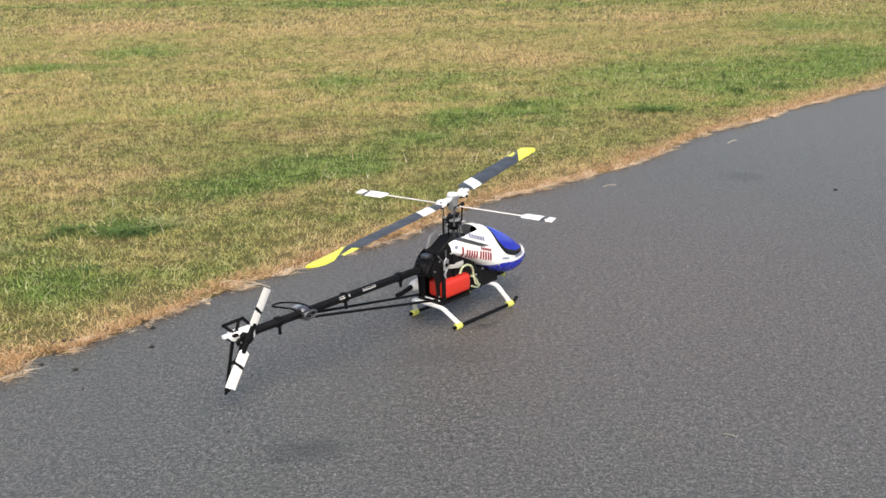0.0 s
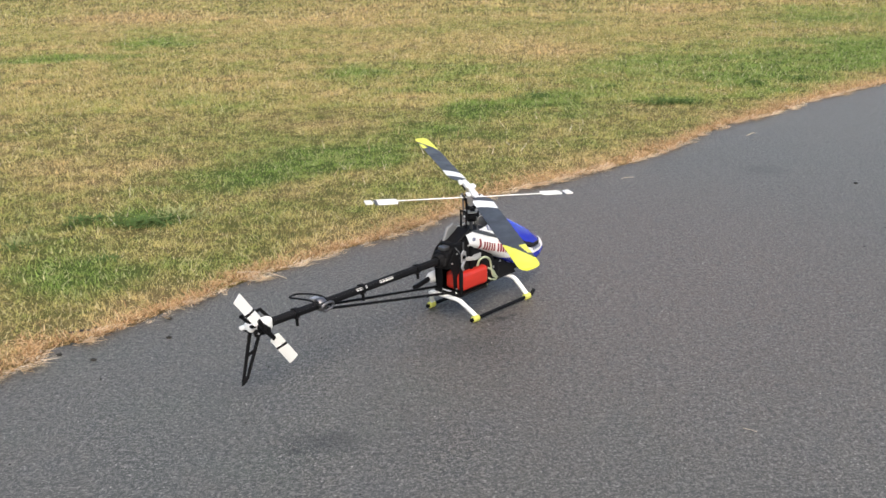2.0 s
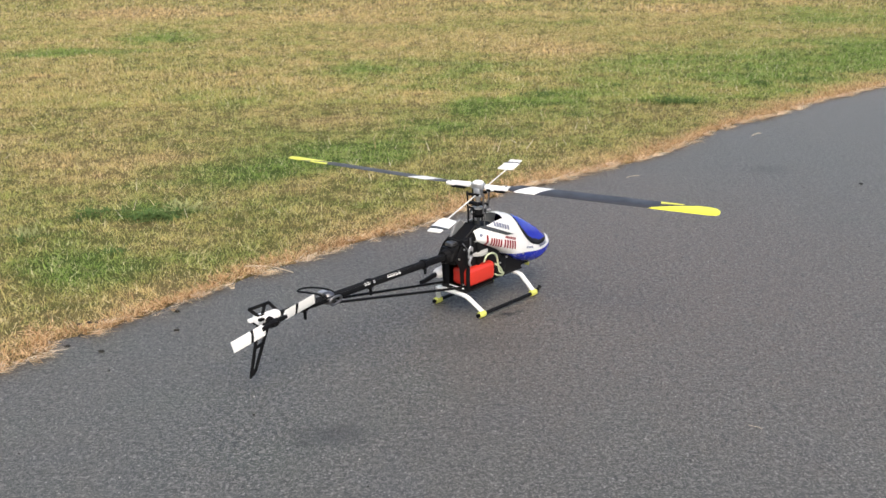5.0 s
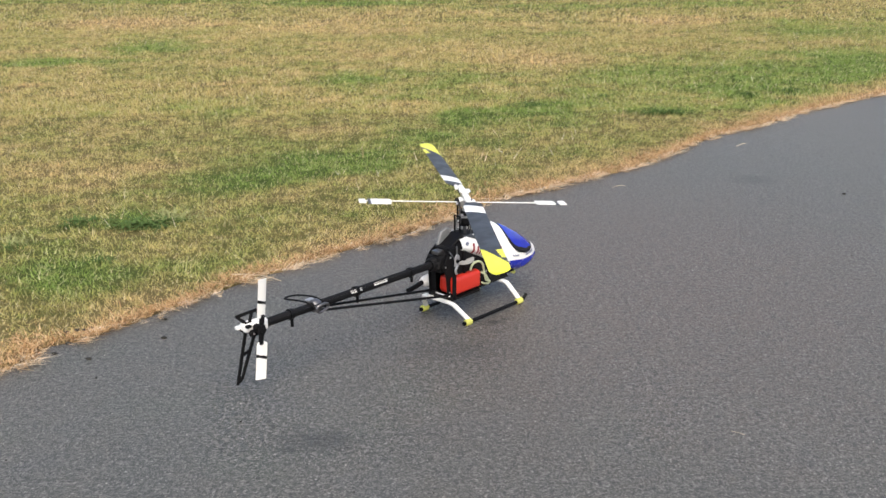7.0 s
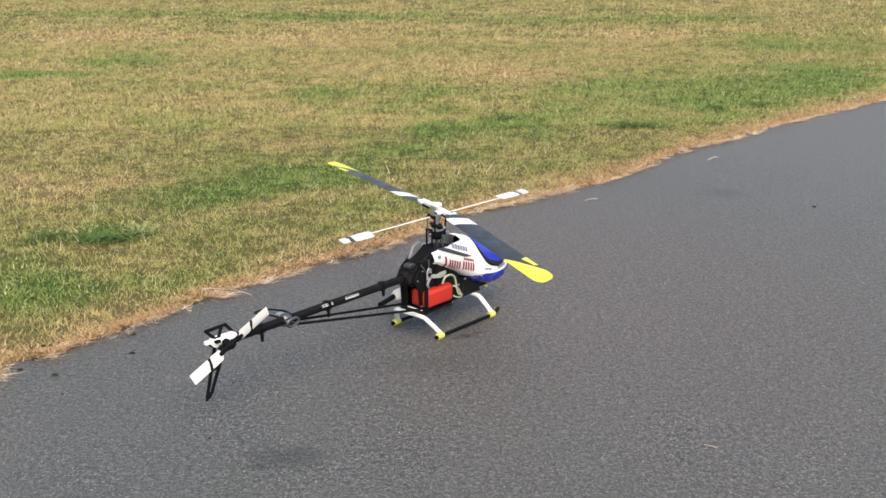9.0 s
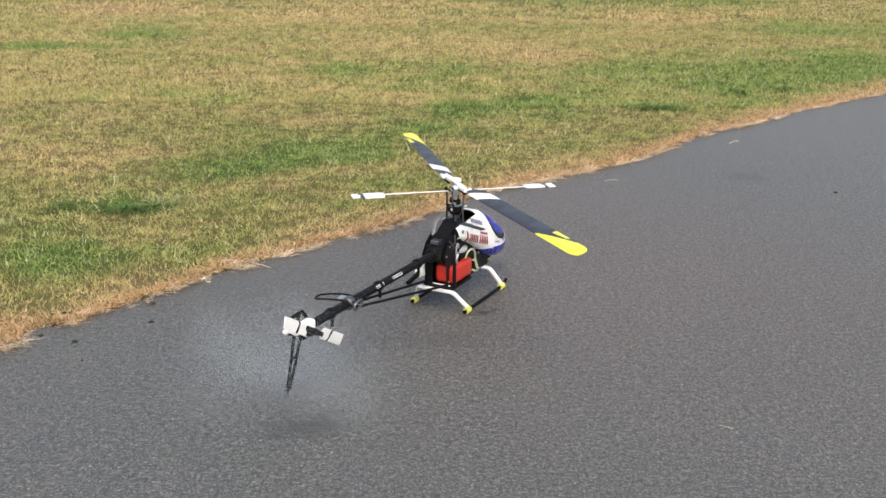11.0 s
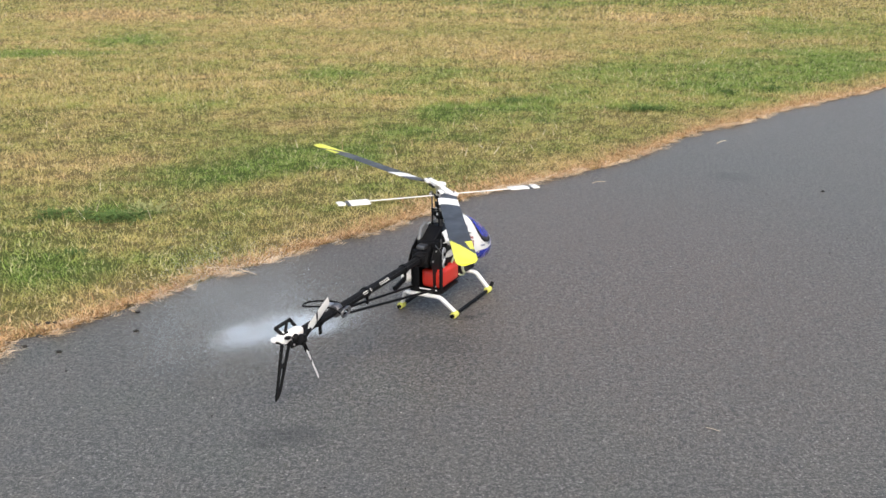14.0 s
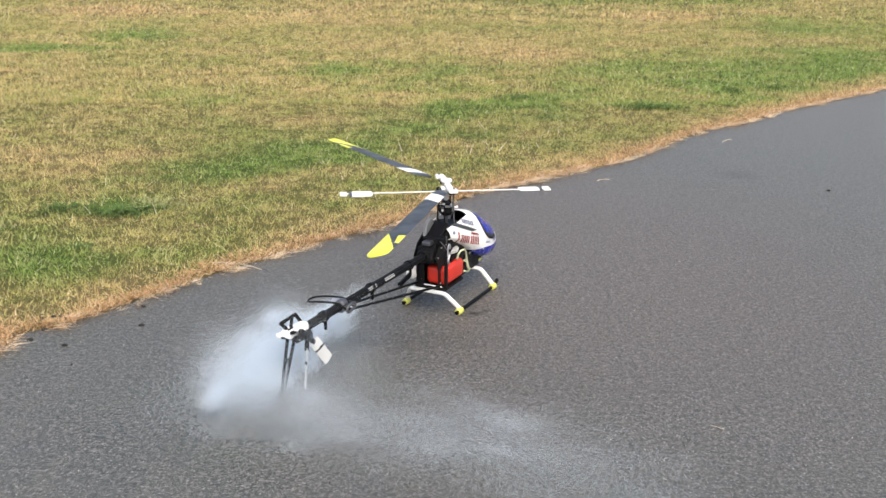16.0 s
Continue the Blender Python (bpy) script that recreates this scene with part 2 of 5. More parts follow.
def soil_material():
    m, nt, nd, ln, b = nodes_of("lawn_soil")
    ln.new(lawn_colour(nt, 0.50, None), b.inputs["Base Color"])
    co = coords_of(nt)
    b.inputs["Roughness"].default_value = 0.95
    b.inputs["Specular IOR Level"].default_value = 0.1
    bump_node(nt, noise_node(nt, 45.0, 4, co, 0.7), 1.0, 0.03, b)
    return m


def blade_material(name, straw=None):
    m, nt, nd, ln, b = nodes_of(name)
    rnd = nd.new("ShaderNodeNewGeometry").outputs["Random Per Island"]
    if straw:
        c = ramp_node(nt, rnd, straw)
    else:
        c = lawn_colour(nt, 1.95, rnd)
        w = nd.new("ShaderNodeTexWhiteNoise")
        w.noise_dimensions = '1D'
        ln.new(rnd, w.inputs["W"])
        co = coords_of(nt)
        clump = noise_node(nt, 26.0, 3, co, 0.7)
        st = nd.new("ShaderNodeMapping")
        st.inputs["Scale"].default_value = (0.7, 1.0, 0.0)
        ln.new(co, st.inputs[0])
        tuft = noise_node(nt, 8.0, 5, st.outputs[0], 0.65)
        c = mix_node(nt, range_node(nt, tuft, 0.51, 0.66, 0.0, 0.64), c, (0.145, 0.125, 0.050))
        c = mix_node(nt, range_node(nt, tuft, 0.45, 0.32, 0.0, 0.35), c, (0.62, 0.51, 0.28))
        c = mix_node(nt, range_node(nt, clump, 0.56, 0.72, 0.0, 0.45), c, (0.10, 0.105, 0.034))
        c = mix_node(nt, range_node(nt, clump, 0.46, 0.30, 0.0, 0.35), c, (0.62, 0.50, 0.28))
        c = mix_node(nt, range_node(nt, w.outputs["Value"], 0.0, 0.48, 0.50, 0.0), c, (0.062, 0.060, 0.022))
        c = mix_node(nt, range_node(nt, w.outputs["Value"], 0.76, 0.98, 0.0, 0.52), c, (0.84, 0.74, 0.52))
    ln.new(c, b.inputs["Base Color"])
    b.inputs["Roughness"].default_value = 0.7
    b.inputs["Specular IOR Level"].default_value = 0.2
    tr = nd.new("ShaderNodeBsdfTranslucent")
    ln.new(c, tr.inputs[0])
    mx = nd.new("ShaderNodeMixShader")
    mx.inputs[0].default_value = 0.35
    ln.new(b.outputs[0], mx.inputs[1])
    ln.new(tr.outputs[0], mx.inputs[2])
    ln.new(mx.outputs[0], nd["Material Output"].inputs[0])
    return m


def smoke_material(name):
    m, nt, nd, ln, b = nodes_of(name)
    df, tr, mx = nd.new("ShaderNodeBsdfDiffuse"), nd.new("ShaderNodeBsdfTranslucent"), nd.new("ShaderNodeMixShader")
    rnd = nd.new("ShaderNodeNewGeometry").outputs["Random Per Island"]
    c = ramp_node(nt, rnd, [(0.0, (0.72, 0.81, 0.89)), (1.0, (0.83, 0.89, 0.94))])
    ln.new(c, df.inputs[0])
    ln.new(c, tr.inputs[0])
    mx.inputs[0].default_value = 0.5
    ln.new(df.outputs[0], mx.inputs[1])
    ln.new(tr.outputs[0], mx.inputs[2])
    ln.new(mx.outputs[0], nd["Material Output"].inputs[0])
    return m


ASPHALT, SOIL = asphalt_material(), soil_material()
GRASS, SMOKE = blade_material("grass_blades"), smoke_material("smoke_flecks")
THATCH = blade_material("burnt_thatch", [(0.0, (0.17, 0.095, 0.045)), (0.3, (0.46, 0.275, 0.130)), (0.7, (0.68, 0.455, 0.245)), (1.0, (0.82, 0.64, 0.40))])
STRAW = blade_material("bleached_straw", [(0.0, (0.52, 0.34, 0.18)), (0.3, (0.80, 0.61, 0.38)), (0.7, (0.88, 0.75, 0.56)), (1.0, (0.92, 0.87, 0.76))])
WEED = paint("weed_leaf", (0.100, 0.165, 0.048), 0.7, vary=0.4, grime=0.1, scale=30, spec=0.1)
WEEDPALE = paint("pale_weed_leaf", (0.32, 0.34, 0.15), 0.7, vary=0.3, grime=0.1, scale=30, spec=0.1)
DRYSTALK = paint("pale_dry_stalk", (0.66, 0.56, 0.42), 0.7, vary=0.2, grime=0.1, scale=40)
PEBBLE = paint("pale_pebble", (0.60, 0.57, 0.52), 0.8, vary=0.3, grime=0.2, scale=80)
CRUMB = paint("dark_crumb", (0.03, 0.028, 0.025), 0.8, vary=0.4, grime=0.1, scale=80)


# ---- mesh helpers ----
def mesh_ob(name, bm, mats):
    me = bpy.data.meshes.new(name)
    bm.to_mesh(me)
    bm.free()
    for mt in (mats if isinstance(mats, (list, tuple)) else [mats]):
        me.materials.append(mt)
    return new(name, me)


def part(name, bm, material, parent, label="", smooth=True):
    """Link a bmesh as one mesh object under a thing or a part."""
    ob = mesh_ob(name, bm, material)
    if smooth:
        for p in ob.data.polygons:
            p.use_smooth = True
        ob.data.set_sharp_from_angle(angle=radians(38))
    ob.parent = parent
    if label:
        tagged(ob, label)
    return ob


def empty(name, m, parent=None):
    ob = new(name)
    ob.matrix_basis = m
    ob.parent = parent
    return ob


def box(bm, c, s, bevel=0.0, turn=None, seg=2):
    m = Matrix.Translation(c) @ (turn or Matrix()) @ Matrix.Diagonal((*s, 1))
    r = bmesh.ops.create_cube(bm, size=1, matrix=m)
    if bevel:
        es = list({e for v in r["verts"] for e in v.link_edges})
        bmesh.ops.bevel(bm, geom=es, offset=bevel, segments=seg, profile=0.5, affect='EDGES')
    return bm


def tube(bm, pts, r, seg=12, cap=True):
    """A round bar along a line of points; r is one radius or one for each point."""
    pts = [Vector(p) for p in pts]
    rs = r if isinstance(r, (list, tuple)) else [r] * len(pts)
    rings, side = [], None
    for i, p in enumerate(pts):
        d = (pts[min(i + 1, len(pts) - 1)] - pts[max(i - 1, 0)]).normalized()
        if side is None:
            side = d.orthogonal().normalized()
        side = (side - d * side.dot(d)).normalized()
        up = d.cross(side)
        rings.append([bm.verts.new(p + (side * math.cos(a) + up * math.sin(a)) * rs[i]) for a in (2 * math.pi * k / seg for k in range(seg))])
    for a, b in zip(rings, rings[1:]):
        for k in range(seg):
            bm.faces.new((a[k], a[(k + 1) % seg], b[(k + 1) % seg], b[k]))
    if cap:
        bm.faces.new(list(reversed(rings[0])))
        bm.faces.new(rings[-1])
    return bm


def slab(bm, pts, axis, lo, hi, bevel=0.0):
    """A plate: a flat outline in the plane across axis, thick from lo to hi."""
    def at(p, h):
        q = list(p)
        q.insert("xyz".index(axis), h)
        return q
    a = [bm.verts.new(at(p, lo)) for p in pts]
    b = [bm.verts.new(at(p, hi)) for p in pts]
    n = len(pts)
    fs = [bm.faces.new(a), bm.faces.new(b)] + [bm.faces.new((a[i], a[(i + 1) % n], b[(i + 1) % n], b[i])) for i in range(n)]
    bmesh.ops.recalc_face_normals(bm, faces=fs)
    if bevel:
        bmesh.ops.bevel(bm, geom=list(fs[0].edges) + list(fs[1].edges), offset=bevel, segments=1, affect='EDGES')
    return bm


def smooth_line(pts, n):
    """Catmull-Rom through the points."""
    pts = [Vector(p) for p in pts]
    ext = [2 * pts[0] - pts[1]] + pts + [2 * pts[-1] - pts[-2]]
    out = []
    for i in range(len(pts) - 1):
        a, b, c, d = ext[i:i + 4]
        for k in range(n):
            t = k / n
            out.append(0.5 * (2 * b + (c - a) * t + (2 * a - 5 * b + 4 * c - d) * t * t + (3 * b - a - 3 * c + d) * t ** 3))
    return out + [pts[-1]]


def curve_1d(xs, ys):
    """A smooth function through the knots."""
    xs, ys = np.array(xs, float), np.array(ys, float)
    sl = np.gradient(ys, xs)

    def f(x):
        i = int(np.clip(np.searchsorted(xs, x) - 1, 0, len(xs) - 2))
        h = xs[i + 1] - xs[i]
        t = min(max((x - xs[i]) / h, 0), 1)
        return float((2 * t**3 - 3 * t**2 + 1) * ys[i] + (t**3 - 2 * t**2 + t) * h * sl[i] + (-2 * t**3 + 3 * t**2) * ys[i + 1] + (t**3 - t**2) * h * sl[i + 1])
    return f


def triangles(name, P, mat, kind="stuff"):
    """One object of loose triangles; P is n x 3 x 3."""
    n = len(P)
    me = bpy.data.meshes.new(name)
    me.vertices.add(3 * n)
    me.vertices.foreach_set("co", np.ascontiguousarray(P, dtype=np.float32).ravel())
    me.loops.add(3 * n)
    me.loops.foreach_set("vertex_index", np.arange(3 * n, dtype=np.int32))
    me.polygons.add(n)
    me.polygons.foreach_set("loop_start", np.arange(0, 3 * n, 3, dtype=np.int32))
    me.update(calc_edges=True)
    me.materials.append(mat)
    return tagged(new(name, me), kind=kind)


# ---- ground and runway ----
EDGE = [(-1.34, 2.90), (-1.30, 3.05), (-1.23, 3.11), (-1.15, 3.16), (-1.06, 3.24), (-0.96, 3.40), (-0.80, 3.61), (-0.71, 3.71), (-0.58, 3.85), (-0.42, 4.02),
        (-0.25, 4.17), (-0.11, 4.32), (0.04, 4.51), (0.26, 4.80), (0.43, 4.94), (0.61, 5.07), (0.81, 5.25), (1.01, 5.40), (1.26, 5.72), (1.54, 6.07),
        (1.81, 6.34), (2.15, 6.65), (2.42, 6.93), (2.88, 7.34), (3.27, 7.65)]
edge_line = [Vector((-42, -38, 0)), Vector((-12, -8.0, 0)), Vector((-4.0, 0.15, 0)), Vector((-2.2, 2.0, 0))] + [Vector((*p, 0)) for p in EDGE] \
    + [Vector((5.2, 9.5, 0)), Vector((9.0, 13.2, 0)), Vector((20, 23.5, 0)), Vector((60, 62, 0))]
edge_fine = smooth_line(edge_line, 9)
rng = np.random.default_rng(7)


def ragged(p, i):
    w = 0.016 * noise.noise((p.x * 9, p.y * 9, 0)) + 0.02 * noise.noise((p.x * 2.5, p.y * 2.5, 4))
    return p + Vector((-0.718, 0.696, 0)) * w


edge_fine = sorted((ragged(p, i) for i, p in enumerate(edge_fine)), key=lambda p: 0.70 * p.x + 0.71 * p.y)
edge_fine = [p for i, p in enumerate(edge_fine) if i == 0 or 0.70 * (p.x - edge_fine[i - 1].x) + 0.71 * (p.y - edge_fine[i - 1].y) > 0.004]


def build_ground():
    bm = bmesh.new()
    bmesh.ops.create_grid(bm, x_segments=8, y_segments=8, size=1500, matrix=Matrix.Translation((0, 0, -0.016)))
    tagged(mesh_ob("ground", bm, SOIL), "mown lawn with dry tan and green patches", "lawn", kind="structure")
    bm = bmesh.new()
    off = Vector((0.71, -0.70, 0))
    rows = []
    for p in edge_fine:
        rows.append([bm.verts.new((p.x, p.y, -0.03)), bm.verts.new((p.x, p.y, -0.004)), bm.verts.new(p + off * 0.008)]
                    + [bm.verts.new(p + off * d) for d in (0.5, 2, 6, 14)] + [bm.verts.new(p + off * 14 - Vector((0, 0, 0.03)))])
    for a, b in zip(rows, rows[1:]):
        for k in range(len(a) - 1):
            bm.faces.new((a[k], a[k + 1], b[k + 1], b[k]))
    bmesh.ops.recalc_face_normals(bm, faces=bm.faces)
    if sum(f.normal.z for f in bm.faces) < 0:
        bmesh.ops.reverse_faces(bm, faces=bm.faces)
    tagged(mesh_ob("road", bm, ASPHALT), "grey worn asphalt runway with oil stains and painted-in shade", "runway", kind="structure")


def side_of_edge(x, y):
    """Metres from the runway's edge, positive on the lawn."""
    ex = np.array([(p.x, p.y) for p in edge_fine])
    s = 0.696 * ex[:, 0] + 0.718 * ex[:, 1]
    d = -0.718 * ex[:, 0] + 0.696 * ex[:, 1]
    order = np.argsort(s)
    return (-0.718 * x + 0.696 * y) - np.interp(0.696 * x + 0.718 * y, s[order], d[order])


def blades(n, x, y, h, w, lean, z0=-0.016):
    ang = rng.uniform(0, 2 * np.pi, n)
    side = np.stack([np.cos(ang), np.sin(ang), np.zeros(n)], 1) * w[:, None]
    la = rng.uniform(0, 2 * np.pi, n)
    tip = np.stack([np.cos(la) * lean * h, np.sin(la) * lean * h, h * np.sqrt(np.clip(1 - (lean * 0.8) ** 2, 0.05, 1))], 1)
    base = np.stack([x, y, np.full(n, z0)], 1)
    return np.stack([base - side, base + side, base + tip], 1)


def build_grass():
    """Short blades, most of them gathered in small tufts with dark gaps between."""
    parts = []
    for n, x0, x1, y0, y1, hm, wm, rad in ((400000, -3.4, 4.6, 2.4, 7.2, 0.026, 0.0019, 0.013), (380000, -6.0, 8.0, 7.2, 13.0, 0.034, 0.0034, 0.021),
                                           (230000, -10, 14, 13.0, 26.0, 0.046, 0.0070, 0.045), (40000, -9.0, -1.5, -7.0, 9.0, 0.030, 0.0036, 0.03)):
        m = n // 13
        tx, ty = rng.uniform(x0, x1, m), y0 + (y1 - y0) * rng.uniform(0, 1, m) ** 1.25
        tall = rng.uniform(0.55, 1.45, m)
        pick = rng.integers(0, m, n)
        loose = rng.random(n) < 0.30
        x = np.where(loose, rng.uniform(x0, x1, n), tx[pick] + rng.normal(0, rad * 1.5, n))
        y = np.where(loose, y0 + (y1 - y0) * rng.uniform(0, 1, n) ** 1.25, ty[pick] + rng.normal(0, rad, n))
        up = np.where(loose, 0.7, tall[pick])
        keep = (side_of_edge(x, y) > 0.035) & ((np.abs(x) < 0.52 * y + 1.0) | (y0 < 0))
        x, y, up = x[keep], y[keep], up[keep]
        k = len(x)
        h = hm * rng.uniform(0.45, 1.3, k) * up
        parts.append(blades(k, x, y, h, wm * rng.uniform(0.6, 1.4, k), rng.uniform(0.3, 1.4, k)))
    tagged(triangles("grass", np.concatenate(parts), GRASS), "short mown grass, patchy green and dry tan", "grass")


def edge_points(s):
    """Points along the runway's edge; s from 0 to 1."""
    ex = np.array([(p.x, p.y) for p in edge_fine if -3.0 < p.x < 9.5])
    seg = np.r_[0, np.cumsum(np.hypot(*np.diff(ex, axis=0).T))]
    return np.interp(s * seg[-1], seg, ex[:, 0]), np.interp(s * seg[-1], seg, ex[:, 1])


def lying(n, x, y, h, w, head, rise):
    """Blades that lie nearly flat, their tips pointing along head."""
    tip = np.stack([np.cos(head) * h, np.sin(head) * h, rise], 1)
    side = np.stack([-np.sin(head), np.cos(head), rng.uniform(-0.4, 0.4, n)], 1) * w[:, None]
    base = np.stack([x, y, 0.002 + rng.uniform(0, 0.006, n)], 1)
    P = np.stack([base - side, base + side, base + tip], 1)
    P[:, :, 2] = np.maximum(P[:, :, 2], 0.0012)
    return P


def build_straw():
    """The burnt thatch along the asphalt, and bleached tufts that spill over its edge."""
    n = 34000
    px, py = edge_points(rng.uniform(0, 1, n) ** 0.8)
    wide = 0.050 + 0.028 * np.sin(px * 5.0) * np.sin(px * 2.3 + 1) + 0.022 * np.sin(px * 17.0 + 2 * np.sin(px * 6.1))
    d = np.abs(rng.normal(0, 1, n)) * np.maximum(wide, 0.02) * 1.2 - 0.002 + 0.010 * rng.normal(0, 1, n)
    P = lying(n, px - 0.718 * d, py + 0.696 * d, rng.uniform(0.012, 0.048, n), rng.uniform(0.0011, 0.0028, n), rng.uniform(0, 2 * np.pi, n), rng.uniform(0.0, 0.022, n))
    tagged(triangles("thatch", P, THATCH), "burnt orange-brown thatch beside the asphalt", "dry grass")
    m = 620
    tx, ty = edge_points(rng.uniform(0, 1, m) ** 0.85)
    td = rng.normal(-0.006, 0.018, m)
    size, aim = rng.uniform(0.35, 1.35, m) ** 1.4, radians(-44) + rng.normal(0, 0.7, m)
    n = 26000
    pick = rng.choice(m, n, p=size / size.sum())
    d = td[pick] + rng.normal(0, 0.010, n)
    along = rng.normal(0, 0.015, n) * size[pick]
    x, y = tx[pick] - 0.718 * d + 0.696 * along, ty[pick] + 0.696 * d + 0.718 * along
    h = rng.uniform(0.014, 0.058, n) * (0.35 + 0.75 * size[pick])
    P = lying(n, x, y, h, rng.uniform(0.0008, 0.0021, n), aim[pick] + rng.normal(0, 0.5, n), rng.uniform(0.002, 0.020, n))
    tagged(triangles("straw", P, STRAW), "bleached straw tufts spilling over the asphalt edge", "straw")
    # pale seed stalks that stand up out of the drier lawn
    n = 2600
    x, y = rng.uniform(-6, 5, n), rng.uniform(4.4, 15, n)
    keep = (side_of_edge(x, y) > 0.5) & (np.abs(x) < 0.5 * y + 0.6) & (np.sin(x * 1.9 + 1.1) * np.sin(y * 1.3) + 0.35 * np.sin(x * 5 + y * 3) > 0.05)
    x, y = x[keep], y[keep]
    k = len(x)
    P = blades(k, x, y, rng.uniform(0.035, 0.085, k), rng.uniform(0.0016, 0.0030, k), rng.uniform(0.2, 1.0, k))
    tagged(triangles("dry_stalks", P, STRAW), "pale dry seed stalks standing in the lawn", "dry grass")


# ---- small things on the ground ----
def build_weed(x, y, r, count, tall, mat, label):
    """A low leafy weed: narrow folded leaves that fan out from one crown."""
    bm = bmesh.new()
    for i in range(count):
        a, l = rng.uniform(0, 2 * np.pi), r * rng.uniform(0.5, 1.1)
        up, w = tall * rng.uniform(0.3, 1.0) * 0.75, r * rng.uniform(0.018, 0.04)
        bx, by = rng.normal(0, r * 0.45), rng.normal(0, r * 0.32)
        d, s = Vector((math.cos(a), math.sin(a), 0)), Vector((-math.sin(a), math.cos(a), 0))
        o = Vector((bx, by, 0))
        ring = []
        for t, ww, zz in ((0.0, 0.35, 0.0), (0.35, 1.0, 0.75), (0.7, 0.8, 1.0), (1.0, 0.05, 0.8)):
            c = o + d * l * t + Vector((0, 0, up * zz))
            ring.append([bm.verts.new(c - s * w * ww), bm.verts.new(c - Vector((0, 0, w * 0.4 * ww))), bm.verts.new(c + s * w * ww)])
        for p, q in zip(ring, ring[1:]):
            bm.faces.new((p[0], p[1], q[1], q[0]))
            bm.faces.new((p[1], p[2], q[2], q[1]))
    ob = mesh_ob("weed", bm, mat)
    ob.location = (x, y, -0.014)
    return tagged(ob, label, "weed", group="weeds in the lawn")


def build_pebbles(n, name, mat, label, small, big, zone):
    bm = bmesh.new()
    for i in range(n):
        x, y = rng.uniform(zone[0], zone[1]), rng.uniform(zone[2], zone[3])
        if side_of_edge(np.array([x]), np.array([y]))[0] > -0.02:
            continue
        s = rng.uniform(small, big)
        m = Matrix.Translation((x, y, s * 0.35)) @ Euler(rng.uniform(0, 6, 3)).to_matrix().to_4x4() @ Matrix.Diagonal((s, s * rng.uniform(0.6, 1), s * rng.uniform(0.45, 0.8), 1))
        bmesh.ops.create_icosphere(bm, subdivisions=1, radius=0.6, matrix=m)
    tagged(mesh_ob(name, bm, mat), label, "pebbles", kind="stuff")


def build_stalk(name, pts, r, mat, label):
    ob = mesh_ob(name, tube(bmesh.new(), smooth_line(pts, 6), r, 6), mat)
    return tagged(ob, label, "straw stalk", group="loose stalks on the asphalt")


# ---- helicopter ----
KX = [0.030, 0.080, 0.140, 0.198, 0.254, 0.311, 0.368, 0.416, 0.446, 0.460]
c_top = curve_1d(KX, [0.287, 0.300, 0.304, 0.299, 0.281, 0.252, 0.217, 0.183, 0.163, 0.149])
c_bot = curve_1d(KX, [0.238, 0.216, 0.185, 0.150, 0.119, 0.100, 0.097, 0.109, 0.127, 0.145])
c_half = curve_1d(KX, [0.052, 0.058, 0.064, 0.070, 0.073, 0.070, 0.060, 0.043, 0.025, 0.004])


def canopy_point(x, s, grow=0.0):
    """A point of the right half of the canopy's skin; s runs from -1 at the keel to 1 at the ridge."""
    t, b, h = c_top(x) + grow, c_bot(x) - grow, c_half(x) + grow
    return Vector((x, -h * max(0.0, 1 - abs(s) ** 3.0) ** (1 / 3.0) * (1.0 - 0.22 * (s + 0.35)), (t + b) / 2 + (t - b) / 2 * s))


screen_low = curve_1d([0.224, 0.244, 0.276, 0.325, 0.380, 0.413, 0.419], [0.98, 0.46, 0.06, -0.04, 0.12, 0.62, 0.98])
chin_top = curve_1d([0.17, 0.198, 0.254, 0.330, 0.408, 0.460], [-1.0, -0.86, -0.55, -0.36, -0.22, -0.05])


def canopy_zone(x, s):
    if x < 0.175 and s > 0.62 + 1.6 * max(0, x - 0.10) ** 0.8:
        return "hole"
    if 0.224 < x < 0.419 and s > screen_low(x):
        return "rim" if s < screen_low(x) + 0.24 or x < 0.236 or x > 0.406 else "screen"
    if x > 0.17 and s < chin_top(x):
        return "chin"
    return "shell"


def canopy_mesh(zone, grow):
    bm = bmesh.new()
    nx, ns = 190, 120
    xs = [0.030 + 0.430 * i / nx for i in range(nx + 1)]
    ss = [math.sin(math.pi / 2 * (-1 + 2 * j / ns)) for j in range(ns + 1)]
    grid = {}

    def vert(i, j, mirror):
        key = (i, j, mirror and 0 < j < ns)
        if key not in grid:
            p = canopy_point(xs[i], ss[j], grow)
            grid[key] = bm.verts.new((p.x, -p.y if mirror else p.y, p.z))
        return grid[key]

    for mirror in (False, True):
        for i in range(nx):
            for j in range(ns):
                if canopy_zone((xs[i] + xs[i + 1]) / 2, (ss[j] + ss[j + 1]) / 2) == zone:
                    q = [vert(i, j, mirror), vert(i + 1, j, mirror), vert(i + 1, j + 1, mirror), vert(i, j + 1, mirror)]
                    q = list(dict.fromkeys(q))
                    if len(q) > 2:
                        bm.faces.new(q if not mirror else list(reversed(q)))
    bmesh.ops.recalc_face_normals(bm, faces=bm.faces)
    bmesh.ops.solidify(bm, geom=list(bm.faces), thickness=0.0016)
    return bm


